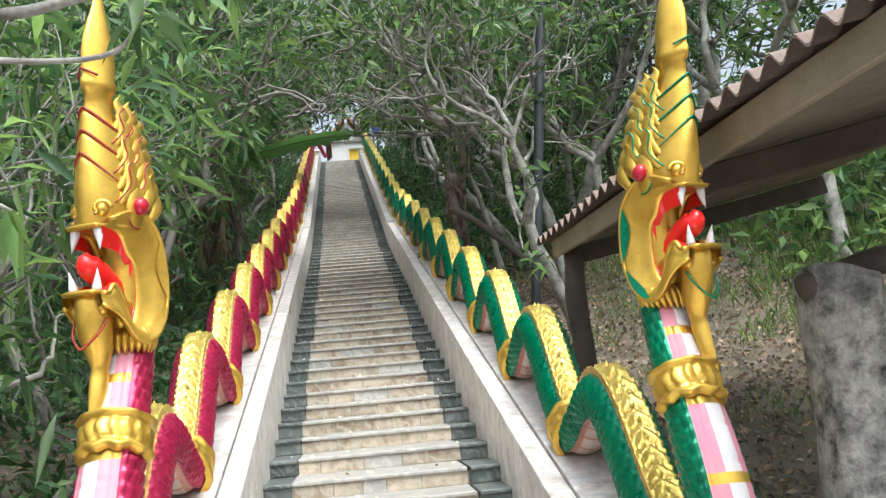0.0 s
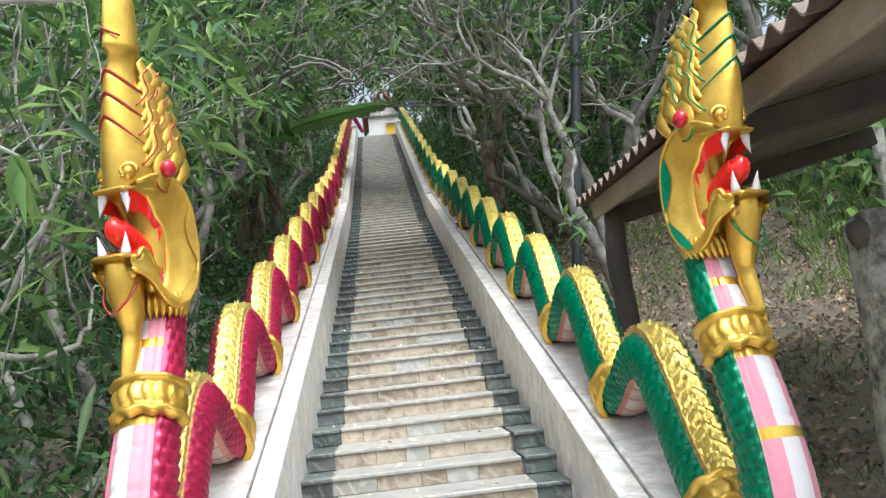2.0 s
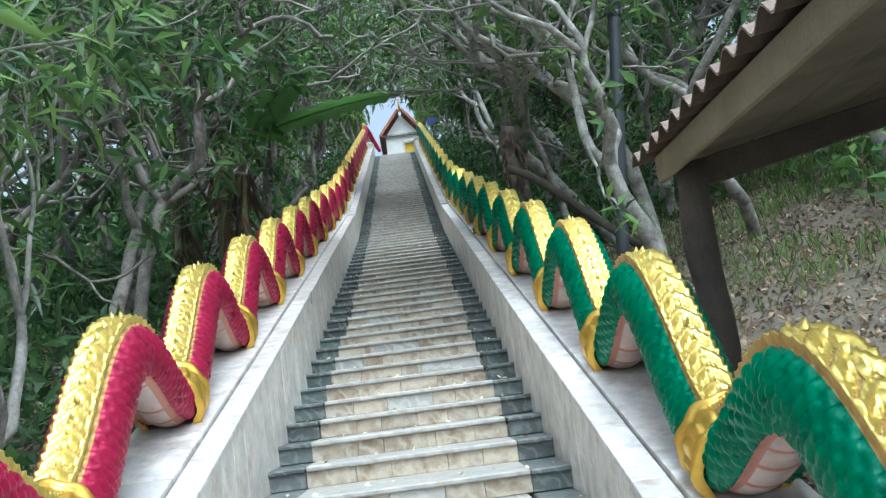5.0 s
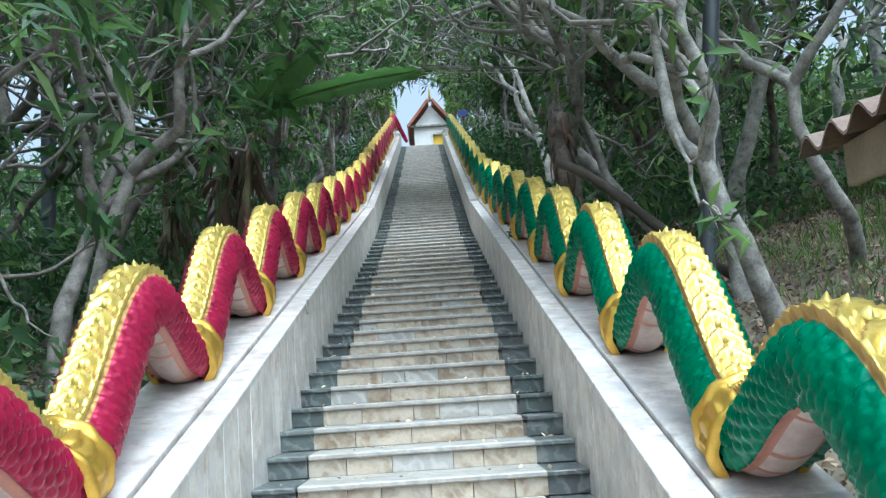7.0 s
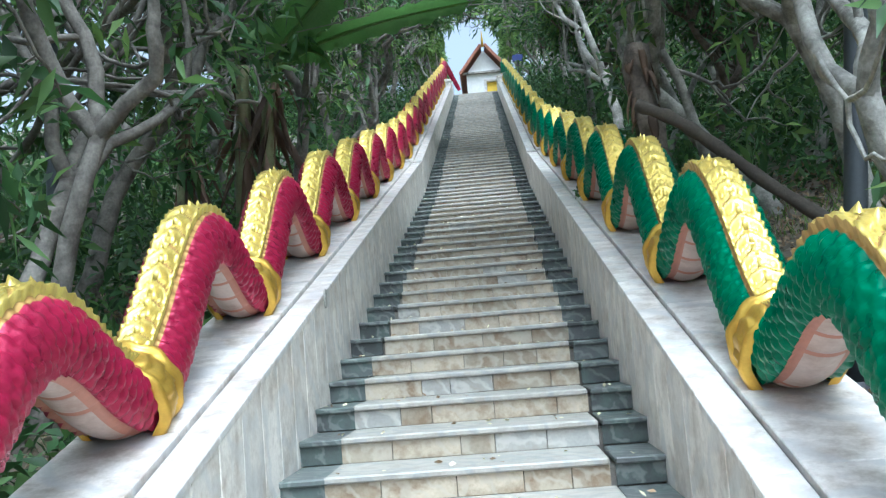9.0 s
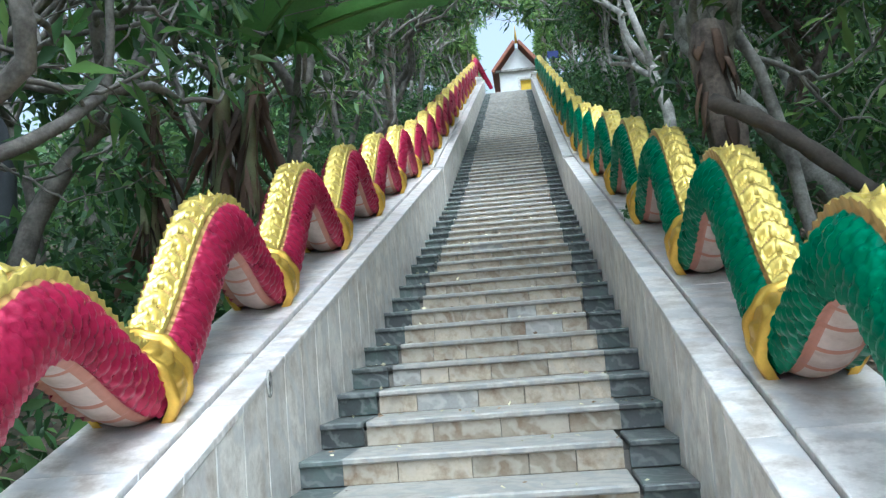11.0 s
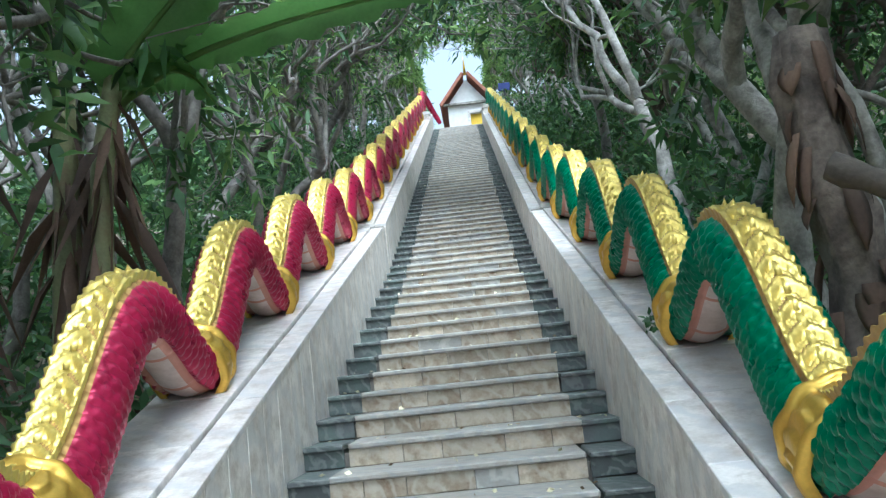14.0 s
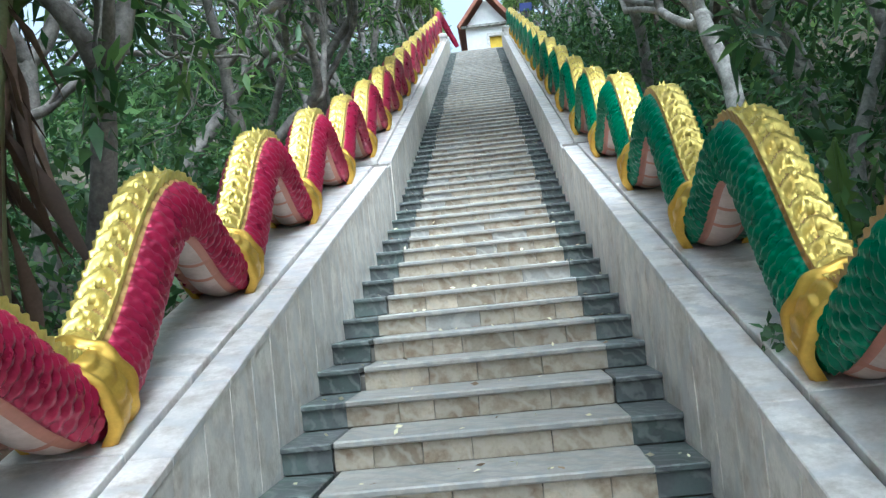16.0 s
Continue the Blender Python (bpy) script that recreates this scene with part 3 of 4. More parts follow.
    for y, hx, zc, hz in ((0.02, 0.105, 2.345, 0.030), (-0.08, 0.108, 2.345, 0.028), (-0.16, 0.098, 2.342, 0.020), (-0.215, 0.088, 2.340, 0.013), (-0.25, 0.080, 2.341, 0.011), (-0.262, 0.074, 2.342, 0.006)):
        secs.append([(math.copysign(abs(math.cos(a)) ** 0.6, math.cos(a)) * hx, y, zc + math.copysign(abs(math.sin(a)) ** 0.6, math.sin(a)) * hz) for a in [2 * math.pi * k / 20 for k in range(20)]])
    loft(acc, secs, 2)
    inner = curve_points([(-0.235, 2.335), (-0.165, 2.325), (-0.125, 2.30), (-0.095, 2.245), (-0.055, 2.205), (-0.045, 2.12), (-0.055, 2.03), (-0.085, 1.985), (-0.110, 2.03), (-0.145, 2.095), (-0.185, 2.115), (-0.215, 2.085), (-0.27, 2.085)], 52)
    outer = curve_points([(-0.20, 2.365), (-0.10, 2.40), (0.0, 2.385), (0.065, 2.31), (0.090, 2.20), (0.090, 2.09), (0.060, 1.99), (0.0, 1.925), (-0.07, 1.905), (-0.125, 1.935), (-0.165, 1.985), (-0.205, 2.02), (-0.26, 2.045)], 52)
    for sx in (-1, 1):
        # cheek: broad plate from the lip round the hinge to the chin, hollow in the middle, rolled at both edges
        v = []
        for i, ((ya, za), (yi, zi)) in enumerate(zip(outer, inner)):
            u = i / 51
            side_in = 0.086 - 0.012 * math.sin(math.pi * u)
            side_out = 0.088 + 0.050 * math.sin(math.pi * u) ** 0.6
            for t, bulge in ((0.0, -0.02), (0.0, 0.004), (0.10, 0.012), (0.25, 0.006), (0.55, 0.010), (0.85, 0.012), (1.0, 0.008), (1.0, -0.02)):
                v.append((sx * (side_in + (side_out - side_in) * t + bulge), yi + (ya - yi) * t, zi + (za - zi) * t))
        acc.add(v, grid_faces(52, 8), 2)
        tube(acc, [(sx * (0.092 + 0.050 * math.sin(math.pi * i / 51) ** 0.6), y, z) for i, (y, z) in enumerate(outer)], [0.009] * 52, 7, 2)
        # painted crescents inside the rear edge
        for k0, k1 in ((13, 22), (23, 33)):
            m = k1 - k0
            v = []
            for i in range(k0, k1 + 1):
                f = math.sin(math.pi * (i - k0) / m)
                o, n_ = np.array(outer[i]), np.array(inner[i])
                x = 0.103 + 0.050 * math.sin(math.pi * i / 51) ** 0.6
                for t in (0.08, 0.08 + 0.30 * f):
                    p = o + (n_ - o) * t
                    v.append((sx * (x - 0.055 * t + 0.004), p[0], p[1]))
            acc.add(v, [(2 * i, 2 * i + 1, 2 * i + 3, 2 * i + 2) for i in range(m)], 11)
        # red inside of the mouth
        v = []
        for y, z in inner:
            v += [(sx * 0.084, y, z), (sx * 0.060, y + 0.015, z * 0.6 + 2.16 * 0.4)]
        acc.add(v, grid_faces(52, 2, False), 10)
        # nostril scroll, eye on its teardrop shield
        ball(acc, (sx * 0.062, -0.205, 2.405), (0.026, 0.030, 0.028), 2)
        curl = [(sx * (0.066 + 0.030 * math.cos(a) * (1 - a / 9)), -0.215 + 0.02 * math.cos(a), 2.408 + 0.032 * math.sin(a) * (1 - a / 9)) for a in np.linspace(0, 5.5, 18)]
        tube(acc, curl, np.linspace(0.011, 0.006, 18), 6, 2)
        ball(acc, (sx * 0.052, -0.232, 2.388), (0.009, 0.008, 0.008), 8, 8, 6)
        ball(acc, (sx * 0.105, -0.055, 2.425), (0.026, 0.062, 0.088), 2, 16, 12)
        tube(acc, [(sx * 0.112, -0.055 + 0.060 * math.cos(a), 2.425 + 0.085 * math.sin(a)) for a in np.linspace(-2.6, 1.6, 24)], [0.0045] * 24, 5, 9)
        ball(acc, (sx * 0.138, -0.060, 2.425), (0.030, 0.036, 0.036), 7)
        # crest of curling tongues, front row first
        for i in range(6):
            u = i / 5
            flame(acc, (sx * (0.088 - 0.030 * u), -0.125 + 0.01 * u, 2.43 + 0.29 * u), (sx * (0.098 - 0.044 * u), -0.080 - 0.015 * u, 2.60 + 0.26 * u), 0.044, sx, 2, 9 if i % 2 == 0 else None)
        for i in range(7):
            u = i / 6
            flame(acc, (sx * (0.096 - 0.034 * u), -0.035 - 0.045 * u, 2.39 + 0.33 * u), (sx * (0.106 - 0.050 * u), 0.035 - 0.075 * u, 2.56 + 0.29 * u), 0.048, sx, 2, 9 if i % 2 else None)
        for i in range(6):
            u = i / 5
            flame(acc, (sx * (0.078 - 0.026 * u), 0.035 - 0.060 * u, 2.36 + 0.36 * u), (sx * (0.080 - 0.042 * u), 0.105 - 0.085 * u, 2.53 + 0.30 * u), 0.044, sx)
        # fangs
        for yy, zz, ln, up in ((-0.225, 2.335, 0.085, -1), (-0.245, 2.095, 0.085, 1)):
            pp = [(sx * (0.055 + 0.004 * k), yy - 0.010 * (k / 4) ** 2, zz + up * ln * k / 4) for k in range(5)]
            tube(acc, pp, [0.0205, 0.0185, 0.0135, 0.007, 0.001], 9, 4)
        # curled edge where the lower lip meets the cheek
        tube(acc, [(sx * 0.086, y, z + 0.004) for y, z in inner[30:50]], [0.012] * 20, 7, 2)
    # throat, tongue
    loft(acc, [[(math.cos(a) * 0.078, y, 2.20 + math.sin(a) * hz) for a in [2 * math.pi * k / 14 for k in range(14)]] for y, hz in ((0.03, 0.13), (-0.03, 0.125), (-0.062, 0.115))], 10)
    tongue = curve_points([(-0.03, 2.06), (-0.10, 2.12), (-0.16, 2.17), (-0.21, 2.19), (-0.235, 2.21), (-0.225, 2.245)], 16)
    tube(acc, [(0, a, b) for a, b in tongue], [0.055, 0.056, 0.056, 0.055, 0.054, 0.052, 0.051, 0.050, 0.050, 0.050, 0.049, 0.046, 0.040, 0.032, 0.02, 0.006], 12, 10)
    # flat lower lip, long chin and hanging beard
    secs = []
    for y, hx, zc, hz in ((-0.03, 0.075, 2.03, 0.04), (-0.14, 0.080, 2.055, 0.035), (-0.20, 0.084, 2.085, 0.016), (-0.25, 0.086, 2.090, 0.013), (-0.285, 0.080, 2.092, 0.011), (-0.297, 0.074, 2.092, 0.006)):
        secs.append([(math.copysign(abs(math.cos(a)) ** 0.6, math.cos(a)) * hx, y, zc + math.copysign(abs(math.sin(a)) ** 0.6, math.sin(a)) * hz) for a in [2 * math.pi * k / 20 for k in range(20)]])
    loft(acc, secs, 2)
    beard = [(2.085, 0.070, 0.060, -0.205), (2.06, 0.072, 0.066, -0.205), (2.00, 0.072, 0.070, -0.200), (1.94, 0.068, 0.064, -0.192), (1.88, 0.056, 0.052, -0.182), (1.835, 0.038, 0.040, -0.175), (1.815, 0.032, 0.034, -0.175),
             (1.78, 0.037, 0.037, -0.182), (1.72, 0.036, 0.034, -0.195), (1.66, 0.029, 0.028, -0.210), (1.60, 0.020, 0.021, -0.222), (1.56, 0.019, 0.019, -0.230), (1.53, 0.015, 0.014, -0.232), (1.51, 0.004, 0.004, -0.228)]
    loft(acc, [oval(0, dy, z, hx, hy, 18, 0.014) for z, hx, hy, dy in beard], 2)
    for sx in (-1, 1):
        ball(acc, (sx * 0.066, -0.225, 2.03), (0.020, 0.022, 0.022), 2)
        tube(acc, curve_points([(sx * 0.080, -0.215, 2.0), (sx * 0.066, -0.250, 1.945), (sx * 0.03, -0.272, 1.905), (0, -0.285, 1.885)], 14), [0.005] * 14, 5, 9)
    # fringe of slanting leaves under the jaw
    for i in range(19):
        a = -2.3 + 4.6 * i / 18
        plate(acc, (math.sin(a) * 0.112, -0.01 - math.cos(a) * 0.085, 1.965), (math.sin(a + 0.14) * 0.092, -0.01 - math.cos(a + 0.14) * 0.10, 1.865), 0.020, 0.012, 2, (math.sin(a) * 0.02, -math.cos(a) * 0.02, 0), (math.cos(a), math.sin(a), 0), 6)


def naga(side, paint, trim, xs, label):
    acc = Acc()
    naga_body(acc, xs, side, Y_TOP + 0.2)
    first = len(acc.v)
    naga_head(acc)
    turn, size, slim = side * radians(26), 0.93, 0.86
    for k in range(first, len(acc.v)):
        v = acc.v[k]
        a, b = v[:, 0] * slim, v[:, 1] * slim
        acc.v[k] = np.stack([xs[0] + a * math.cos(turn) - b * math.sin(turn), 0.50 + a * math.sin(turn) + b * math.cos(turn), 1.65 + (v[:, 2] - 1.65) * size], axis=1)
        acc.v[k][:, 0] += (0.085 if side > 0 else 0.02) * np.clip(acc.v[k][:, 2] - 2.25, 0, None)
    me = acc.mesh("naga_statue", [M_YELLOW, paint, M_GOLD, M_PINK, M_WHITE, M_BELLY, M_BELLYRIM, M_EYE, M_BRONZE, trim, M_MOUTH, M_GREEN if side > 0 else M_GOLD])
    return tagged(new("naga_statue", me), label, "statue", "pair of naga balustrades")


naga(-1, M_RED, M_MAROON, (-0.945, -0.965, -1.01, -1.135), "crimson and gold serpent statue undulating along the stair wall")
naga(1, M_GREEN, M_GREEN, (1.045, 1.035, 1.07, 1.12), "emerald green and gold serpent statue undulating along the stair wall")

# ---------------------------------------------------------------- shed on the bank
def shed():
    root = new("open_shed")
    root.location = (1.5, 1.0, 0)
    inv = Matrix.Translation((-1.5, -1.0, 0))

    def put(name, acc_or_mesh, label=""):
        ob = part(name, acc_or_mesh, root, label)
        ob.matrix_parent_inverse = inv
        return ob
    y0, y1 = -1.8, 3.85
    ex, ez, rise = 1.37, 2.60, 0.20
    dip = 0.010
    # corrugated sheets
    acc = Acc()
    ny, nx = 260, 6
    top, bot = [], []
    for i in range(ny):
        y = y0 + (y1 - y0) * i / (ny - 1)
        wv = 0.030 * math.sin(2 * math.pi * y / 0.178)
        for k in range(nx):
            x = ex - 0.10 + 2.3 * k / (nx - 1)
            z = ez + 0.05 + (x - ex) * rise + wv + dip * (y - y1) + 0.012 * math.sin(y * 1.3)
            top.append((x, y, z + 0.009))
            bot.append((x, y, z))
    acc.add(top, grid_faces(ny, nx, False))
    acc.add(bot, [f[::-1] for f in grid_faces(ny, nx, False)])
    rim = []
    for i in range(ny - 1):
        rim.append((i * nx, ny * nx + i * nx, ny * nx + (i + 1) * nx, (i + 1) * nx))
    acc.f += rim
    acc.m += [0] * len(rim)
    put("roof_sheet", acc.mesh("roof_sheet", [M_ROOF]), "rusty corrugated roof sheet")
    # boards under the eave and slanting boards of the ceiling
    b = put("eave_board", box_data("eave_board", M_WOOD, 0.035, y1 - y0 - 0.25, 0.13, 0.006), "weathered pale board")
    b.location = (ex, (y0 + y1) / 2, ez - 0.055 + dip * (y0 - y1) / 2)
    b.rotation_euler = (math.atan(dip), 0, 0)
    # ceiling boards carry the roof's shade in their colour
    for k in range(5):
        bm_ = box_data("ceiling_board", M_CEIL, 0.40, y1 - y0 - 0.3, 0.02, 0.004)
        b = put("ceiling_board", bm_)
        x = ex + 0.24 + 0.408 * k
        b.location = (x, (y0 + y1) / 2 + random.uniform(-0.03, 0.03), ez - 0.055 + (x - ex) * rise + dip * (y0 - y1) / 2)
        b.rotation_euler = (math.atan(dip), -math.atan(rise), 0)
    for y in (y1 - 0.28, 1.0, -1.4):
        b = put("cross_beam", box_data("cross_beam", M_POST, 2.0, 0.07, 0.13, 0.008))
        b.location = (ex + 1.05, y, ez - 0.15 + 1.05 * rise + dip * (y - y1))
        b.rotation_euler = (0, -math.atan(rise), 0)
    for x, y, r, top_z in ((1.46, 3.55, 0.075, ez - 0.09), (3.2, 0.7, 0.08, ez + 0.2)):
        acc = Acc()
        gz = ground_z(x, y) - 0.2
        n = 16
        pts = [(x + 0.012 * math.sin(i * 0.9), y, gz + (top_z - gz) * i / (n - 1)) for i in range(n)]
        tube(acc, pts, [r * (1 + 0.06 * math.sin(i * 1.7)) for i in range(n)], 12, 0, 0.03)
        put("post", acc.mesh("post", [M_POST]), "dark rough timber post")
    return tagged(root, "open shed with rusty corrugated roof on timber posts", "shed")


shed()


def pillar():
    acc = Acc()
    x, y = 1.80, 0.62
    secs = []
    for i in range(12):
        z = -0.2 + 2.13 * i / 11
        hw = 0.14 + 0.008 * math.sin(i * 1.3)
        sec = []
        for k in range(20):
            a = 2 * math.pi * k / 20
            q = max(abs(math.cos(a)), abs(math.sin(a))) ** 0.75
            rr = hw / q * (1 + random.uniform(-0.025, 0.025))
            zz = z + (0.06 * math.cos(a + 2.5) if i == 11 else 0)
            sec.append((x + math.cos(a) * rr, y + math.sin(a) * rr, zz))
        secs.append(sec)
    loft(acc, secs)
    root = tagged(new("concrete_pillar", acc.mesh("concrete_pillar", [M_CONC], True)), "broken mossy grey concrete pillar under the shed", "pillar")
    acc = Acc()
    tube(acc, [(x - 0.17, y - 0.05, 1.90), (x + 0.2, y, 1.99), (x + 0.9, y + 0.1, 2.05)], [0.055, 0.06, 0.055], 10, 0, 0.06)
    tagged(new("log_beam", acc.mesh("log_beam", [M_POST])), "short dark log lying on the concrete pillar", "beam")


pillar()


def lamp_pole(x, y, r, h, label, lean=0.0):
    acc = Acc()
    z = ground_z(x, y) - 0.1
    tube(acc, [(x + lean * h * i / 9, y, z + h * i / 9) for i in range(10)], [r] * 10, 16)
    tube(acc, [(x, y, z + 0.05), (x, y, z + 0.16)], [r * 1.9] * 2, 16)
    for u in (0.35, 0.62):
        tube(acc, [(x + lean * h * u, y, z + h * u), (x + lean * (h * u + 0.06), y, z + h * u + 0.06)], [r * 1.12] * 2, 16)
    tagged(new("pole", acc.mesh("pole", [M_POLE])), label, "pole")


lamp_pole(1.80, 7.1, 0.055, 8.0, "tall dark steel pole standing among the trees", 0.12)
lamp_pole(-4.6, 12.6, 0.09, 7.0, "dark steel pole half hidden by branches")


# ---------------------------------------------------------------- trees
def limb_path(p, d, length, n, wander, lift):
    pts = [p.copy()]
    d = d / np.linalg.norm(d)
    for _ in range(n):
        d = d + np.random.normal(size=3) * wander
        d[2] += lift
        d /= np.linalg.norm(d)
        p = p + d * length / n
        if abs(p[0]) < 1.6 and p[2] < line(p[1]) + 2.4:
            p[0] = math.copysign(1.6, p[0])
        pts.append(p.copy())
    return np.array(pts), d


def tree(x, y, height, spread, lean=(0, 0), girth=0.11, depth=4, leaves=900, leaf=0.2, mats=None, bark=None, bare=0.0, label="", ratio=0.28, fork=3, name="tree"):
    """Twisting trunk that forks again and again; leaves at the ends of the twigs."""
    z = ground_z(x, y) - 0.1
    acc = Acc()
    ends = []

    def grow(p, d, length, r, level):
        if level == depth:
            pts, d2 = limb_path(p, d, length, 4, 0.22, 0.03)
            tube(acc, pts, np.linspace(r, r * 0.45, len(pts)), 3, cap=False)
            ends.append((pts[-1], d2))
            ends.append((pts[-2], d2))
            ends.append((pts[-3], d2))
            return
        n = 6 if level < 2 else 5
        pts, d2 = limb_path(p, d, length, n, 0.17 + 0.03 * level, 0.04)
        tube(acc, pts, np.linspace(r, r * 0.68, len(pts)), (9, 7, 6, 4, 4, 4)[level], 0, 0.06, cap=False)
        k = fork if level < 2 else random.choice((2, 2, 3))
        for i in range(k):
            a = 2 * math.pi * (i + random.random() * 0.7) / k
            side = np.array([math.cos(a), math.sin(a), 0.25])
            dd = d2 * 0.85 + side * spread * (1.0 if level < 2 else 0.8)
            grow(pts[-1] - d2 * r * 0.3, dd, length * random.uniform(0.62, 0.88), r * random.uniform(0.56, 0.72), level + 1)
        if level in (1, 2) and random.random() < 0.6:
            q = pts[len(pts) // 2]
            dd = d2 * 0.5 + np.random.normal(size=3) * spread
            grow(q, dd, length * 0.6, r * 0.45, min(level + 2, depth))

    grow(np.array([x, y, z]), np.array([lean[0], lean[1], 1.0]), height * 0.33, girth, 0)
    root = tagged(new(name), label or "grey-barked frangipani tree with twisting bare limbs", "tree", "trees beside the stairs")
    root.location = (x, y, z)
    inv = Matrix.Translation((-x, -y, -z))
    t = part("trunk", acc.mesh("trunk", [bark or M_BARK]), root)
    t.matrix_parent_inverse = inv
    ends = [e for e in ends if random.random() >= bare]
    if ends and leaves:
        idx = np.random.randint(0, len(ends), leaves)
        pos = np.array([ends[i][0] for i in idx]) + np.random.normal(size=(leaves, 3)) * (0.06 if depth > 4 else 0.22)
        dr = np.array([ends[i][1] for i in idx]) * 0.5 + np.random.normal(size=(leaves, 3)) * 0.75
        me = leaf_cloud("crown", mats or [M_LEAF, M_LEAFD], pos, dr, leaf * np.random.uniform(0.6, 1.25, leaves), ratio)
        c = part("crown", me, root)
        c.matrix_parent_inverse = inv
    return root


random.seed(5)
np.random.seed(5)
FR = "grey frangipani tree with twisting forked limbs and sparse leaves"
BU = "dense green broadleaf tree with thin stems"
# east side
for x, y, h, lx, ly, g, lv in ((2.6, 8.6, 5.6, -0.15, 0.1, 0.12, 1000), (2.0, 10.9, 6.0, -0.30, -0.15, 0.14, 1100), (3.6, 11.5, 6.5, -0.2, 0.1, 0.15, 1600), (2.2, 14.5, 6.0, -0.25, 0.0, 0.12, 1500),
                               (3.4, 17.0, 6.5, -0.3, 0.1, 0.14, 2000), (2.3, 20.0, 6.0, -0.2, 0, 0.12, 2000), (4.2, 21.5, 7.0, -0.3, 0, 0.15, 2500), (2.6, 25.5, 6.0, -0.2, 0, 0.12, 2200),
                               (3.0, 31.0, 6.0, -0.25, 0, 0.12, 2200), (5.0, 6.3, 6.0, -0.1, 0.1, 0.13, 1400), (5.6, 9.5, 6.5, 0, 0, 0.14, 2200), (6.0, 14.0, 7.0, 0, 0, 0.14, 2600)):
    tree(x, y, h, 0.75, (lx, ly), g * 0.72, 5, int(lv * 1.3), 0.21, [M_LEAF, M_LEAFL, M_LEAFD], None, 0.25, FR)
tree(2.80, 11.2, 6.0, 0.8, (-0.60, 0.02), 0.105, 5, 900, 0.2, [M_LEAF, M_LEAFD], None, 0.3, "thick pale frangipani trunk leaning towards the stairs")
# west side
for x, y, h, lx, ly, g, lv in ((-2.5, 5.0, 5.0, -0.1, 0.2, 0.08, 1800), (-2.4, 7.3, 5.5, 0.1, 0.1, 0.10, 1600), (-3.2, 9.5, 6.0, 0.1, 0, 0.11, 2000), (-2.0, 12.9, 5.5, 0.15, -0.1, 0.11, 1200), (-2.9, 14.2, 6.0, 0.1, 0, 0.12, 2000),
                               (-2.2, 16.5, 5.5, 0.15, 0, 0.10, 1500), (-3.4, 18.5, 6.5, 0.2, 0, 0.13, 2200), (-2.3, 21.0, 6.0, 0.1, 0, 0.11, 2000), (-3.2, 25.0, 6.5, 0.2, 0, 0.12, 2400), (-2.5, 30.0, 6.0, 0.1, 0, 0.12, 2400),
                               (-4.5, 6.2, 6.0, 0.1, 0, 0.11, 2600), (-5.0, 10.5, 7.0, 0.1, 0, 0.13, 2600), (-5.2, 15.5, 7.0, 0.1, 0, 0.13, 2800)):
    tree(x, y, h, 0.7, (lx, ly), g * 0.80, 5, int(lv * 1.1), 0.20, [M_LEAF, M_LEAFD], M_MBARK, 0.15, FR)
for i in range(30):
    sd = -1 if i % 2 else 1
    x, y = sd * random.uniform(2.0, 4.4), 6.0 + 29 * (i + random.random()) / 30
    tree(x, y, random.uniform(4.5, 6.2), 0.8, (-sd * random.uniform(0.0, 0.35), random.uniform(-0.2, 0.1)), random.uniform(0.05, 0.08), 5, 1150, 0.19, [M_LEAF, M_LEAFD, M_LEAFL], M_MBARK if sd < 0 else None, 0.2, FR)
for x, y, h in ((-2.6, 42.5, 6.5), (3.2, 42.0, 6.0), (-0.6, 50.0, 8.5), (2.5, 49.0, 8.0), (-3.6, 48.0, 8.0), (-2.2, 36.0, 5.5), (2.4, 35.5, 5.0), (-1.9, 43.2, 6.0), (-1.3, 46.5, 7.5), (1.9, 46.0, 7.0), (0.4, 53.0, 10.0), (-1.55, 41.4, 6.5), (2.2, 43.6, 7.0)):
    tree(x, y, h, 0.7, (0, 0), 0.1, 5, 4600, 0.24, [M_LEAF, M_LEAFL, M_LEAFL], None, 0.0, BU)
# taller dense trees that close the view on both sides and at the top
for x, y, h in ((-7.5, 4.0, 8), (-8.0, 9.0, 9), (-8.5, 15.0, 9), (-7.5, 21.0, 9), (-6.0, 27.0, 9), (-6.0, 34.0, 8), (-4.2, 38.5, 6), (8.5, 3.5, 8), (8.5, 10.0, 9), (8.5, 17.0, 9), (7.0, 24.0, 9), (6.0, 31.0, 9),
                (4.6, 37.0, 6.5), (-6.5, 46.0, 8), (6.5, 46.0, 8), (-11.0, 30.0, 10), (11.0, 30.0, 10), (-12, 12, 10), (13, 12, 10), (-12, 0, 9), (13, 1, 9)):
    tree(x, y, h, 0.75, (0, 0), 0.15, 4, 4800, 0.32, [M_LEAF, M_LEAFD, M_LEAFL], M_BARK, 0.0, BU, fork=4)
# dark bushy trees behind the upper part of the emerald statue
for x, y, h in ((2.8, 13.4, 3.4), (3.5, 16.0, 4.4), (2.7, 18.2, 4.0), (4.4, 12.6, 5.0), (2.8, 22.5, 4.2)):
    tree(x, y, h, 0.85, (0.05, 0), 0.07, 4, 5200, 0.15, [M_LEAFD, M_LEAFD, M_LEAF], M_DBARK, 0.0, "bushy dark green tree with small dense leaves", 0.3, fork=4)
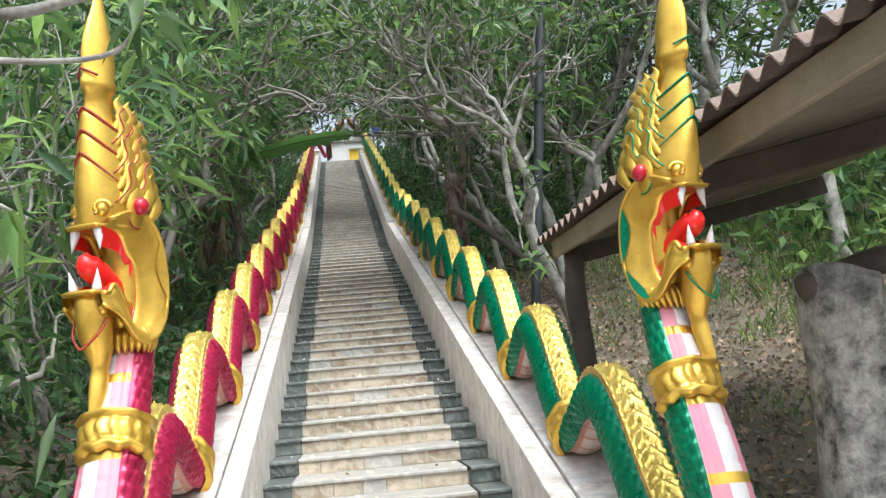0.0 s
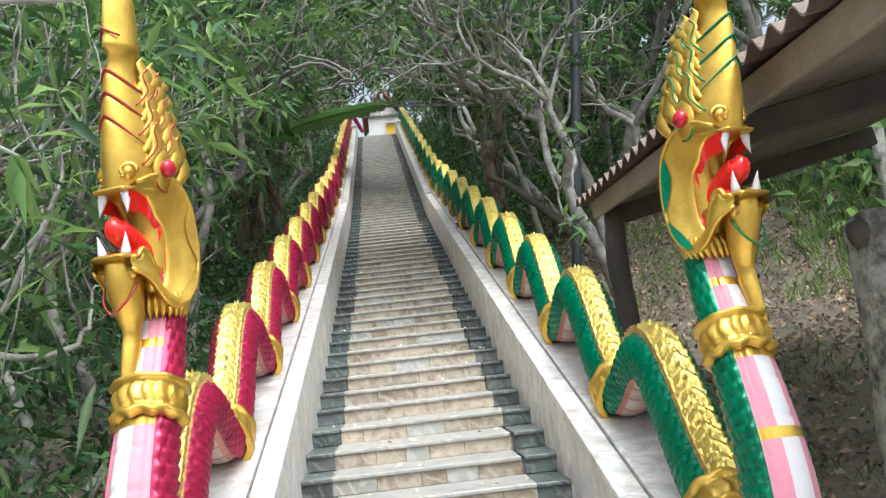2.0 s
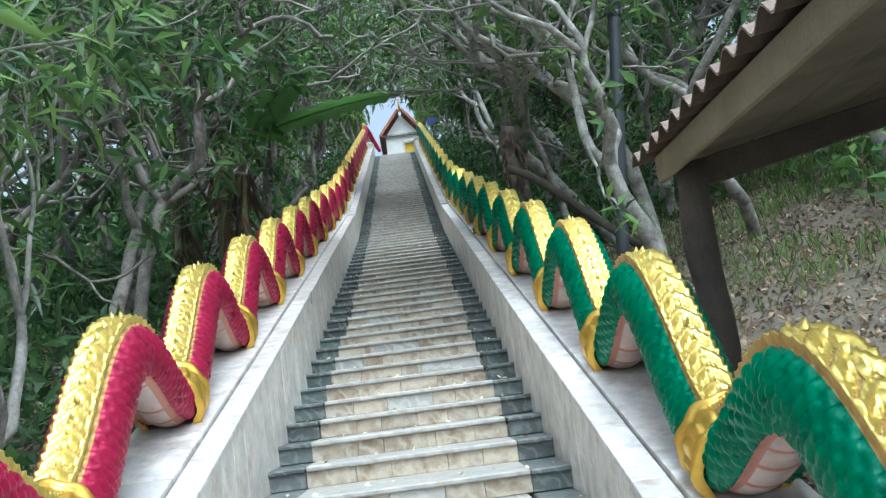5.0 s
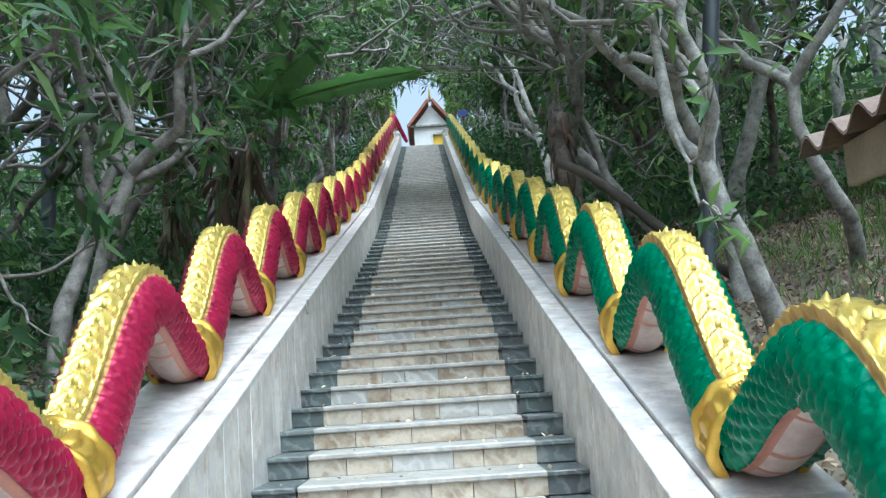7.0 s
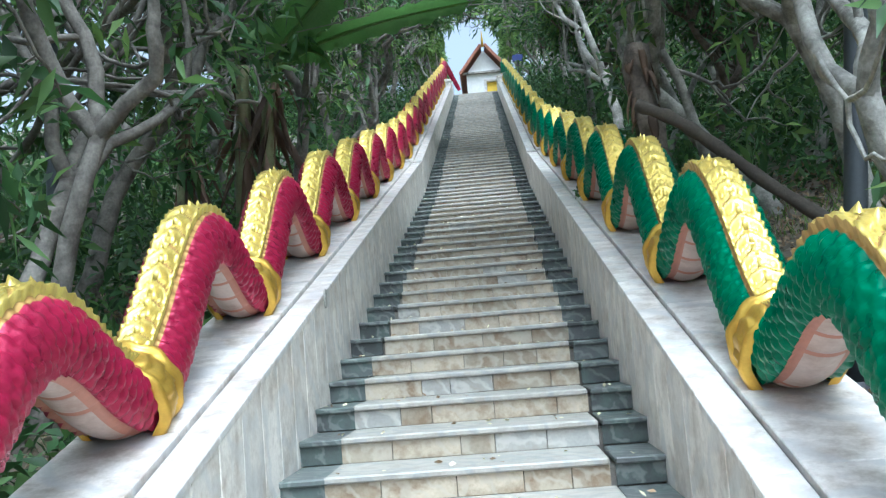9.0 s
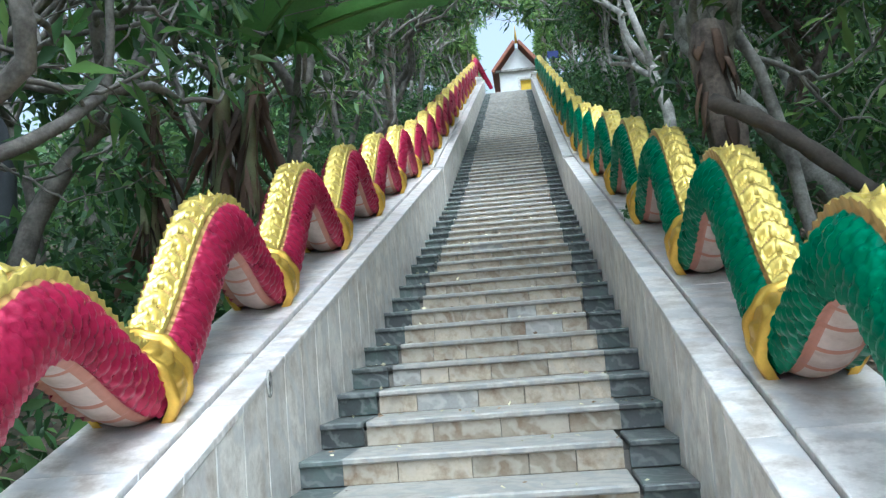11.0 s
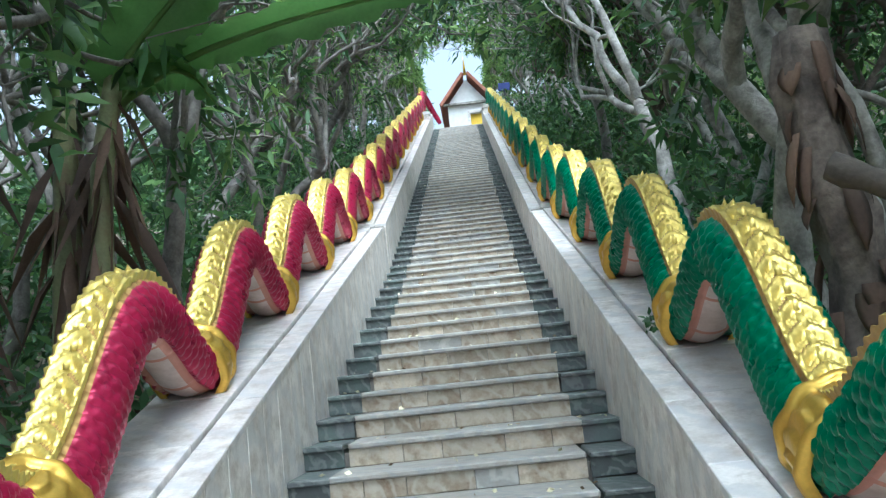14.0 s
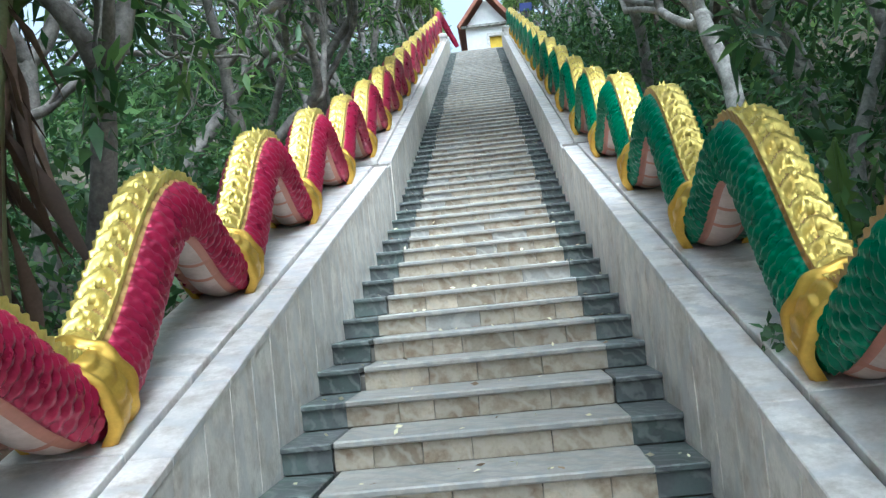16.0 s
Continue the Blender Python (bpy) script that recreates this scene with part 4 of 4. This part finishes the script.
# thin-stemmed bushes with long narrow leaves close to the foot of the stairs
for x, y, h, lx, lv in ((-2.4, 1.6, 3.4, -0.05, 420), (-2.7, 2.6, 4.2, 0.0, 560), (-2.7, 3.9, 3.6, -0.15, 500), (-3.4, 1.0, 4.0, 0.1, 650), (-3.6, 3.6, 4.5, 0.0, 800), (-2.9, 0.9, 3.2, 0.1, 380), (-2.2, 3.2, 3.4, 0.05, 380), (-4.3, 2.2, 4.6, 0.1, 800)):
    tree(x, y, h, 0.65, (lx, 0.0), 0.045, 4, lv, 0.26, [M_LEAF, M_LEAFL, M_LEAFD], M_BARK, 0.0, "slender tree with long narrow green leaves", 0.17)


# the limb that reaches across in front of the crimson statue
def near_branch():
    root = tagged(new("overhanging_branch"), "thin grey branch with long drooping green leaves", "branch")
    acc = Acc()
    lines = [curve_points([(-2.6, -0.6, 0.2), (-1.9, -0.9, 1.6), (-1.35, -1.1, 2.25), (-0.88, -1.2, 2.40), (-0.70, -1.2, 2.435), (-0.53, -1.2, 2.485), (-0.40, -1.2, 2.53), (-0.2, -1.1, 2.62)], 36),
             curve_points([(-1.35, -1.1, 2.25), (-1.0, -1.25, 2.345), (-0.858, -1.25, 2.33), (-0.70, -1.25, 2.31), (-0.563, -1.25, 2.318), (-0.508, -1.25, 2.38), (-0.47, -1.25, 2.50)], 26),
             curve_points([(-1.6, -1.0, 1.95), (-1.1, -1.25, 2.06), (-0.90, -1.3, 2.05), (-0.80, -1.3, 2.055), (-0.73, -1.3, 2.02)], 18),
             curve_points([(-0.53, -1.2, 2.485), (-0.50, -1.1, 2.58), (-0.444, -1.0, 2.60), (-0.36, -0.95, 2.56)], 12)]
    for k, pts in enumerate(lines):
        tube(acc, pts, np.linspace(0.015, 0.009, len(pts)) if k == 0 else np.linspace(0.0095, 0.003, len(pts)), 8, 0, 0.06)
    part("limb", acc.mesh("limb", [M_BARK]), root)
    pos, dr = [], []
    for pts in lines:
        for p in pts[-5:]:
            for _ in range(3):
                pos.append(p + np.random.normal(size=3) * 0.01)
                d = np.random.normal(size=3) * 0.7
                d[2] -= 0.35
                dr.append(d)
    pos, dr = np.array(pos), np.array(dr)
    part("foliage", leaf_cloud("foliage", [M_LEAFL, M_LEAF], pos, dr, np.random.uniform(0.07, 0.13, len(pos)), 0.26, 0.3), root)


near_branch()


# ---------------------------------------------------------------- undergrowth
def undergrowth(name, label, n, x_range, y_range, h, size, mats, ratio=0.35):
    x = np.random.uniform(*x_range, n)
    y = np.random.uniform(*y_range, n)
    hh = np.array([h * (0.35 + 0.9 * max(0, noise.noise((a * 0.7, b * 0.7, 9)) + 0.35)) for a, b in zip(x, y)])
    z = np.array([ground_z(a, b) for a, b in zip(x, y)]) + np.random.uniform(0, 1, n) ** 1.3 * hh
    d = np.random.normal(size=(n, 3))
    d[:, 2] += 0.4
    tagged(new(name, leaf_cloud(name, mats, np.stack([x, y, z], 1), d, size * np.random.uniform(0.6, 1.3, n), ratio)), label, "shrubs", kind="stuff")


undergrowth("undergrowth", "dark green shrubs crowding the wall", 26000, (-4.6, -1.45), (1.5, 36), 1.0, 0.15, [M_LEAFD, M_LEAFD, M_LEAF])
undergrowth("undergrowth", "deep green shrubs under the far trees", 24000, (-11, -4.0), (-3, 40), 1.8, 0.26, [M_LEAFD, M_LEAF])
undergrowth("undergrowth", "dark green shrubs behind the emerald statue", 22000, (1.5, 4.6), (11, 36), 1.2, 0.15, [M_LEAFD, M_LEAF, M_LEAFD])
undergrowth("undergrowth", "green scrub on the upper bank", 20000, (4.6, 12), (-2, 40), 1.6, 0.26, [M_LEAF, M_LEAFL, M_LEAFD])
undergrowth("fallen_leaves", "dry brown fallen leaves on the slope", 42000, (1.4, 6.5), (-2, 13), 0.04, 0.07, [M_DRY, M_DRY, M_TWIG], 0.45)
undergrowth("fallen_leaves", "dry brown leaves beside the wall", 14000, (-5, -1.4), (-1, 20), 0.04, 0.08, [M_DRY, M_TWIG], 0.45)

nb = 15000
gx, gy = np.random.uniform(2.2, 9, nb), np.random.uniform(1.0, 12, nb)
keep = np.array([noise.noise((a * 0.8, b * 0.8, 4)) > 0.06 - 0.10 * (a - 2.2) for a, b in zip(gx, gy)])
gx, gy = gx[keep], gy[keep]
gp = np.stack([gx, gy, [ground_z(a, b) for a, b in zip(gx, gy)]], 1)
gd = np.random.normal(size=gp.shape) * 0.3
gd[:, 2] = 1
tagged(new("grass", leaf_cloud("grass", [M_GRASS], gp, gd, np.random.uniform(0.07, 0.26, len(gp)) * np.interp(gp[:, 0], (2.5, 5.0), (0.7, 1.5)), 0.06, 0.2)), "tall green grass on the sunny bank", "grass", kind="stuff")


# ---------------------------------------------------------------- banana plants
def banana(x, y, stems, blades, label, green=None):
    z = ground_z(x, y) - 0.1
    root = tagged(new("banana_plant"), label, "banana plant")
    for pts, r in stems:
        acc = Acc()
        p = curve_points([(x + a, y + b, z + c) for a, b, c in pts], 16)
        tube(acc, p, np.linspace(r, r * 0.55, 16), 14, 0, 0.05)
        part("pseudostem", acc.mesh("pseudostem", [M_STEM]), root)
        # dry sheaths that hang round the stem
        k = 70
        i = np.random.randint(4, 15, k)
        pos = p[i] + np.random.normal(size=(k, 3)) * 0.03
        d = np.random.normal(size=(k, 3)) * 0.35
        d[:, 2] = -1
        part("dry_sheath", leaf_cloud("dry_sheath", [M_DEAD], pos, d, np.random.uniform(0.25, 0.75, k), 0.13), root)
    for ctrl, wide, roll in blades:
        acc = Acc()
        n = 44
        p = curve_points(ctrl, n)
        tan = np.gradient(p, axis=0)
        tan /= np.linalg.norm(tan, axis=1)[:, None]
        v = []
        for i in range(n):
            u = i / (n - 1)
            w = wide * max(0.0, math.sin(math.pi * min(1, max(0, (u - 0.16) / 0.84)) ** 0.75)) ** 0.55
            s = np.cross(tan[i], (0, 0, 1.0))
            s /= np.linalg.norm(s) + 1e-6
            q = np.cross(s, tan[i])
            s2 = s * math.cos(roll) + q * math.sin(roll)
            q2 = -s * math.sin(roll) + q * math.cos(roll)
            rip = 0.02 * math.sin(i * 2.1) + 0.012 * math.sin(i * 5.3)
            v += [p[i] - s2 * (w + rip * (w > 0.05)) - q2 * 0.3 * w + q2 * 0.02 * math.sin(i * 1.2), p[i] - s2 * w * 0.5 + q2 * 0.05 * w, p[i], p[i] + s2 * w * 0.5 + q2 * 0.05 * w,
                  p[i] + s2 * (w + rip * (w > 0.05)) - q2 * 0.3 * w + q2 * 0.02 * math.sin(i * 1.4)]
        acc.add(v, grid_faces(n, 5, False))
        b = part("blade", acc.mesh("blade", [green or M_BANANA]), root)
        acc = Acc()
        tube(acc, p - np.array([0, 0, 0.012]), np.linspace(0.026, 0.006, n), 6)
        part("midrib", acc.mesh("midrib", [M_LEAFL]), b)
    return root


banana(-2.05, 11.8, [([(0, 0, 0), (0.02, 0, 0.9), (0.06, 0.02, 1.7), (0.16, 0.05, 2.35)], 0.10), ([(-0.30, 0.25, 0), (-0.28, 0.25, 1.1), (-0.22, 0.2, 2.3)], 0.12), ([(-0.75, -0.1, 0), (-0.8, -0.1, 1.0), (-0.7, -0.1, 2.1)], 0.10)],
       [([(-1.90, 11.9, 5.25), (-1.55, 11.9, 5.45), (-1.28, 11.85, 5.53), (-0.86, 11.8, 5.61), (-0.42, 11.8, 5.68), (0.00, 11.78, 5.72), (0.30, 11.75, 5.73)], 0.135, 0.75),
        ([(-1.92, 11.9, 5.20), (-1.86, 11.8, 5.40), (-1.56, 11.75, 5.72), (-1.22, 11.7, 6.00), (-0.90, 11.65, 6.14)], 0.24, 0.85),
        ([(-1.90, 11.9, 5.25), (-1.78, 11.95, 5.6), (-1.68, 12.0, 6.1), (-1.62, 12.0, 6.7), (-1.60, 12.0, 7.2)], 0.17, 0.3),
        ([(-1.98, 11.95, 5.25), (-2.10, 12.0, 5.75), (-2.30, 12.05, 6.2), (-2.62, 12.1, 6.35), (-2.9, 12.1, 6.1)], 0.22, 0.7),
        ([(-2.30, 12.0, 5.25), (-2.36, 11.9, 5.9), (-2.55, 11.75, 6.1), (-2.75, 11.7, 5.75), (-2.90, 11.7, 5.35)], 0.20, 0.6),
        ([(-1.92, 11.9, 5.2), (-1.70, 11.9, 5.42), (-1.45, 11.9, 5.40), (-1.28, 11.9, 5.18)], 0.15, 0.5),
        ([(-2.75, 11.7, 4.95), (-2.9, 11.5, 5.5), (-3.15, 11.3, 5.6), (-3.4, 11.2, 5.2)], 0.20, -0.4)],
       "tall banana plant with broad green leaves leaning over the stairs")
banana(1.63, 12.0, [([(0, 0, 0), (0.0, 0, 0.25), (0.01, 0, 0.55)], 0.03)],
       [([(1.64, 12.0, 3.62), (1.63, 12.0, 3.85), (1.62, 11.99, 4.05), (1.61, 11.98, 4.29)], 0.070, 0.0), ([(1.64, 12.0, 3.60), (1.74, 11.95, 3.82), (1.88, 11.9, 3.90), (2.00, 11.85, 3.80)], 0.065, 0.0)],
       "young banana shoot with one upright bright leaf", M_LEAFL)


# broken trunk beside the emerald statue, fallen log behind it
def stump():
    acc = Acc()
    x, y = 1.51, 9.5
    z = ground_z(x, y) - 0.3
    n = 14
    pts = [(x - 0.01 * i + 0.02 * math.sin(i), y + 0.01 * i, z + 2.2 * i / (n - 1)) for i in range(n)]
    tube(acc, pts, [0.138 - 0.004 * i + 0.012 * math.sin(i * 2.2) for i in range(n)], 22, 0, 0.2)
    trunk = tagged(new("broken_trunk", acc.mesh("broken_trunk", [M_DBARK])), "dark broken tree trunk with flaking bark", "tree trunk")
    acc = Acc()
    for _ in range(46):
        a, h = random.uniform(0, 2 * math.pi), random.uniform(0.5, 2.15)
        c = Vector((x - 0.06 * h, y + 0.05 * h, z + h))
        r, ln = 0.148 - 0.03 * h, random.uniform(0.10, 0.28)
        out = Vector((math.cos(a), math.sin(a), 0))
        plate(acc, c + out * r, c + out * (r + random.uniform(0.0, 0.05)) - Vector((0, 0, ln)), random.uniform(0.02, 0.05), 0.006, 0, out * 0.015, (-math.sin(a), math.cos(a), 0), 5)
    part("flaking_bark", acc.mesh("flaking_bark", [M_DEAD]), trunk, "loose dark brown bark flakes")["kind"] = "stuff"
    acc = Acc()
    pts = curve_points([(1.30, 9.30, 3.93), (1.54, 9.18, 3.76), (1.77, 9.08, 3.54), (2.15, 8.95, 3.15), (2.75, 8.75, 2.62)], 22)
    tube(acc, pts, [0.045 + 0.006 * math.sin(i * 1.9) for i in range(22)], 12, 0, 0.10)
    tagged(new("fallen_log", acc.mesh("fallen_log", [M_POST])), "dark fallen limb leaning from the broken trunk to the ground", "log")


stump()


# ---------------------------------------------------------------- gatehouse at the top
def gatehouse():
    root = new("gatehouse")
    yb, z, xc, hw = 41.0, Z_TOP - 0.02, 0.42, 0.76
    root.location = (xc, yb, z)
    inv = Matrix.Translation((-xc, -yb, -z))

    def put(name, me, label="", parent=None):
        ob = part(name, me, parent or root, label)
        if parent is None:
            ob.matrix_parent_inverse = inv
        return ob
    acc = Acc()
    eave, apex = z + 2.0, z + 2.95
    # front wall with the gable, opening on the right
    front = [(xc - hw, z), (xc + 0.05, z), (xc + 0.05, z + 1.6), (xc + 0.68, z + 1.6), (xc + 0.68, z), (xc + hw, z), (xc + hw, eave), (xc, apex), (xc - hw, eave)]
    k = len(front)
    acc.add([(x, yb, h) for x, h in front] + [(x, yb + 0.2, h) for x, h in front], [])
    quads = [(0, 1, 2, 8), (2, 3, 6, 7, 8), (3, 4, 5, 6)]
    acc.f = quads + [tuple(k + i for i in q[::-1]) for q in quads] + [(i, k + i, k + (i + 1) % k, (i + 1) % k) for i in range(k)]
    acc.m = [0] * len(acc.f)
    put("wall", acc.mesh("wall", [M_PLASTER], False))
    for x in (xc - hw + 0.1, xc + hw - 0.1):
        ob = put("wall", box_data("wall", M_PLASTER, 0.2, 3.0, 1.98, 0.01))
        ob.location = (x, yb + 1.71, z + 0.99)
    ob = put("door", box_data("door", M_YDOOR, 0.62, 0.05, 1.59, 0.006), "bright yellow door panel")
    ob.location = (xc + 0.365, yb + 0.1, z + 0.8)
    for x, w, h, zz in ((xc + 0.0, 0.09, 1.7, z + 0.85), (xc + 0.715, 0.07, 1.7, z + 0.85), (xc + 0.36, 0.78, 0.09, z + 1.66)):
        ob = put("door_frame", box_data("door_frame", M_COPING, w, 0.06, h, 0.008))
        ob.location = (x, yb - 0.03, zz)
    ob = put("cornice", box_data("cornice", M_CONC, 2 * hw + 0.3, 0.14, 0.09, 0.01), "grey weathered cornice")
    ob.location = (xc, yb - 0.06, eave)
    for sx in (-1, 1):
        ob = put("roof", box_data("roof", M_RTILE, 1.5, 3.8, 0.07, 0.01), "red tiled roof slope")
        ob.location = (xc + sx * 0.55, yb + 1.6, (eave + apex) / 2 + 0.04)
        ob.rotation_euler = (0, sx * math.atan2(apex - eave, hw), 0)
        ob = put("bargeboard", box_data("bargeboard", M_RTILE, 1.5, 0.06, 0.12, 0.01), "brown bargeboard")
        ob.location = (xc + sx * 0.55, yb - 0.33, (eave + apex) / 2 + 0.05)
        ob.rotation_euler = (0, sx * math.atan2(apex - eave, hw), 0)
    acc = Acc()
    tube(acc, [(xc, yb - 0.3, apex + 0.05), (xc, yb - 0.36, apex + 0.3), (xc, yb - 0.32, apex + 0.5), (xc, yb - 0.4, apex + 0.75)], [0.06, 0.05, 0.03, 0.006], 8)
    put("finial", acc.mesh("finial", [M_GOLD]), "golden horn-like finial")
    tagged(root, "small white gatehouse with gabled red roof and yellow door", "building")


gatehouse()

for side in (-1, 1):
    acc = Acc()
    x = side * (HALF + 0.12)
    secs = []
    for zz, w in ((-0.8, 0.13), (0.62, 0.13), (0.63, 0.16), (0.70, 0.16), (0.72, 0.11), (0.76, 0.02)):
        secs.append([(x + sx * w, Y_TOP - 2.6 + sy * w, line(Y_TOP - 2.6) + zz) for sx, sy in ((-1, -1), (1, -1), (1, 1), (-1, 1))])
    loft(acc, secs)
    tagged(new("newel_post", acc.mesh("newel_post", [M_COPING], False)), "white marble newel post near the top of the stairs", "post", "newel posts")

# tail of the crimson statue curling over at the top
acc = Acc()
pts = curve_points([(-1.12, Y_TOP - 0.5, Z_TOP + 0.6), (-1.1, Y_TOP - 0.1, Z_TOP + 1.15), (-1.0, Y_TOP + 0.3, Z_TOP + 1.15), (-0.78, Y_TOP + 0.7, Z_TOP + 0.75), (-0.6, Y_TOP + 0.9, Z_TOP + 0.4)], 40)
tube(acc, pts, np.linspace(0.15, 0.07, 40), 12, 0)
for i in range(2, 40, 2):
    plate(acc, pts[i] + np.array([0, 0, 0.10]), pts[i] + np.array([-0.05, -0.05, 0.24]), 0.05, 0.03, 1)
tagged(new("serpent_statue", acc.mesh("serpent_statue", [M_RED, M_YELLOW])), "crimson serpent curling down on the top landing", "statue")

sign = new("sign", box_data("sign", M_BLUE, 0.42, 0.04, 0.28, 0.01))
sign.location = (1.75, Y_TOP + 2.5, Z_TOP + 1.9)
tagged(sign, "small dark blue sign on a post by the gatehouse", "sign")
sp = part("post", box_data("post", M_POLE, 0.05, 0.05, 2.2, 0.004), sign)
sp.location = (0, 0.05, -0.9)

# ---------------------------------------------------------------- fallen petals and leaves on the steps
np.random.seed(11)
n = 800
j = np.random.randint(3, 60, n)
pos = np.zeros((n, 3))
for i in range(n):
    y, z = nosing(int(j[i]))
    pos[i] = (np.random.uniform(-0.78, 0.78), y + np.random.uniform(0.02, 0.30), z + 0.006)
d = np.random.normal(size=(n, 3))
d[:, 2] = 0.12
tagged(new("petals", leaf_cloud("petals", [M_PETAL, M_PETAL, M_DRY], pos, d, np.random.uniform(0.015, 0.045, n), 0.6, 0.0)), "white fallen blossoms and dry leaf scraps on the steps", "petals", kind="stuff")

# weed rooted in the joint of the coping, drain hole in the wall
k = 26
pos = np.array([0.955, 10.85, line(10.85) + WALL_H + 0.01]) + np.random.normal(size=(k, 3)) * np.array([0.008, 0.03, 0.0]) + np.random.uniform(0, 0.09, (k, 1)) * np.array([0, 0, 1.0])
tagged(new("weed", leaf_cloud("weed", [M_LEAFD], pos, np.random.normal(size=(k, 3)) + np.array([0, 0, 0.4]), np.random.uniform(0.03, 0.06, k), 0.6, 0.1, clear=False)), "small dark weed rooted in the coping joint", "weed")
acc = Acc()
hy, hz = 7.84, 2.63
tube(acc, [(-HALF + 0.012, hy + 0.024 * math.cos(a), hz + 0.05 * math.sin(a)) for a in np.linspace(0, 2 * math.pi, 25)], [0.006] * 25, 7, 0, cap=False)
# no opening is cut: a dark disc imitates the shade inside the hole
tube(acc, [(-HALF + 0.0, hy, hz), (-HALF + 0.0095, hy, hz)], [0.024] * 2, 16, 1)
tagged(new("drain_hole", acc.mesh("drain_hole", [M_CONC, M_POLE])), "small dark oval drain hole in the marble wall", "drain")

# ---------------------------------------------------------------- pieces of the steps
random.seed(3)
TR_T = 0.03
tread_c = box_data("tread_slab", M_TREAD, 2 * LIGHT - 0.004, 0.46, TR_T, 0.007)
tread_cw = box_data("tread_slab", M_TREAD, 2 * LIGHT - 0.004, 0.62, TR_T, 0.007)
ends = [box_data("tread_end", M_DARK, HALF - LIGHT - 0.003, 0.46, TR_T - 0.002, 0.006) for _ in range(2)]
end_w = box_data("tread_end", M_DARK, HALF - LIGHT - 0.003, 0.62, TR_T - 0.002, 0.006)
tile_w = [0.16, 0.20, 0.24, 0.28, 0.32]
tiles = {(w, k): box_data("riser_tile", M_RISER if k == 0 else M_RISER_GREY, w - 0.003, 0.02, RISE - TR_T - 0.002, 0.002) for w in tile_w for k in (0, 1)}
side_tile = box_data("riser_end", M_DARK, HALF - LIGHT - 0.004, 0.02, RISE - TR_T - 0.002, 0.002)
landing = box_data("landing_slab", M_TREAD, 2 * HALF - 0.004, 8.0, TR_T, 0.006)


def riser_widths():
    """A row of tile widths that fills the pale middle of a riser."""
    while True:
        row = [random.choice(tile_w) for _ in range(random.choice((4, 5, 5, 6)))]
        if abs(sum(row) - 2 * LIGHT) < 1e-6:
            return row


far = Acc()
for j in range(1, N_ALL + 1):
    y, z = nosing(j)
    wide = j in (9, 10)
    depth = 0.62 if wide else 0.46
    dx = random.uniform(-0.025, 0.025)
    for me, x in ((tread_cw if wide else tread_c, dx), (end_w if wide else ends[j % 2], -HALF + (HALF - LIGHT) / 2), (end_w if wide else ends[1 - j % 2], HALF - (HALF - LIGHT) / 2)):
        if j == N_ALL:
            continue
        mid = me in (tread_c, tread_cw)
        ob = part("tread_slab" if mid else "tread_end", me, stairs)
        ob.location = (x, y + depth / 2 + (0 if mid else 0.004), z - TR_T / 2 - (0 if mid else 0.003))
        ob.rotation_euler = (random.uniform(-0.004, 0.004), random.uniform(-0.003, 0.003), 0)
    x = -LIGHT + dx
    for w in riser_widths():
        k = 1 if random.random() < 0.16 else 0
        if j <= 48:
            ob = part("riser_tile", tiles[(w, k)], stairs)
            ob.location = (x + w / 2, y + 0.030 + random.uniform(-0.0015, 0.0015), z - TR_T - (RISE - TR_T) / 2)
        else:
            a, b, y0, z0, z1 = x + 0.0015, x + w - 0.0015, y + 0.02, z - RISE, z - TR_T
            far.add([(a, y0, z0), (b, y0, z0), (b, y0, z1), (a, y0, z1), (a, y0 + 0.03, z0), (b, y0 + 0.03, z0), (b, y0 + 0.03, z1), (a, y0 + 0.03, z1)],
                    [(0, 1, 2, 3), (1, 5, 6, 2), (4, 0, 3, 7), (3, 2, 6, 7)], k)
        x += w
    for s in (-1, 1):
        ob = part("riser_end", side_tile, stairs)
        ob.location = (s * (HALF - (HALF - LIGHT) / 2), y + 0.033, z - TR_T - (RISE - TR_T) / 2)
part("riser_tiles", far.mesh("riser_tiles", [M_RISER, M_RISER_GREY], False), stairs)["kind"] = "stuff"
ob = part("landing_slab", landing, stairs)
ob.location = (0, Y_TOP + 4.0, Z_TOP - TR_T / 2)
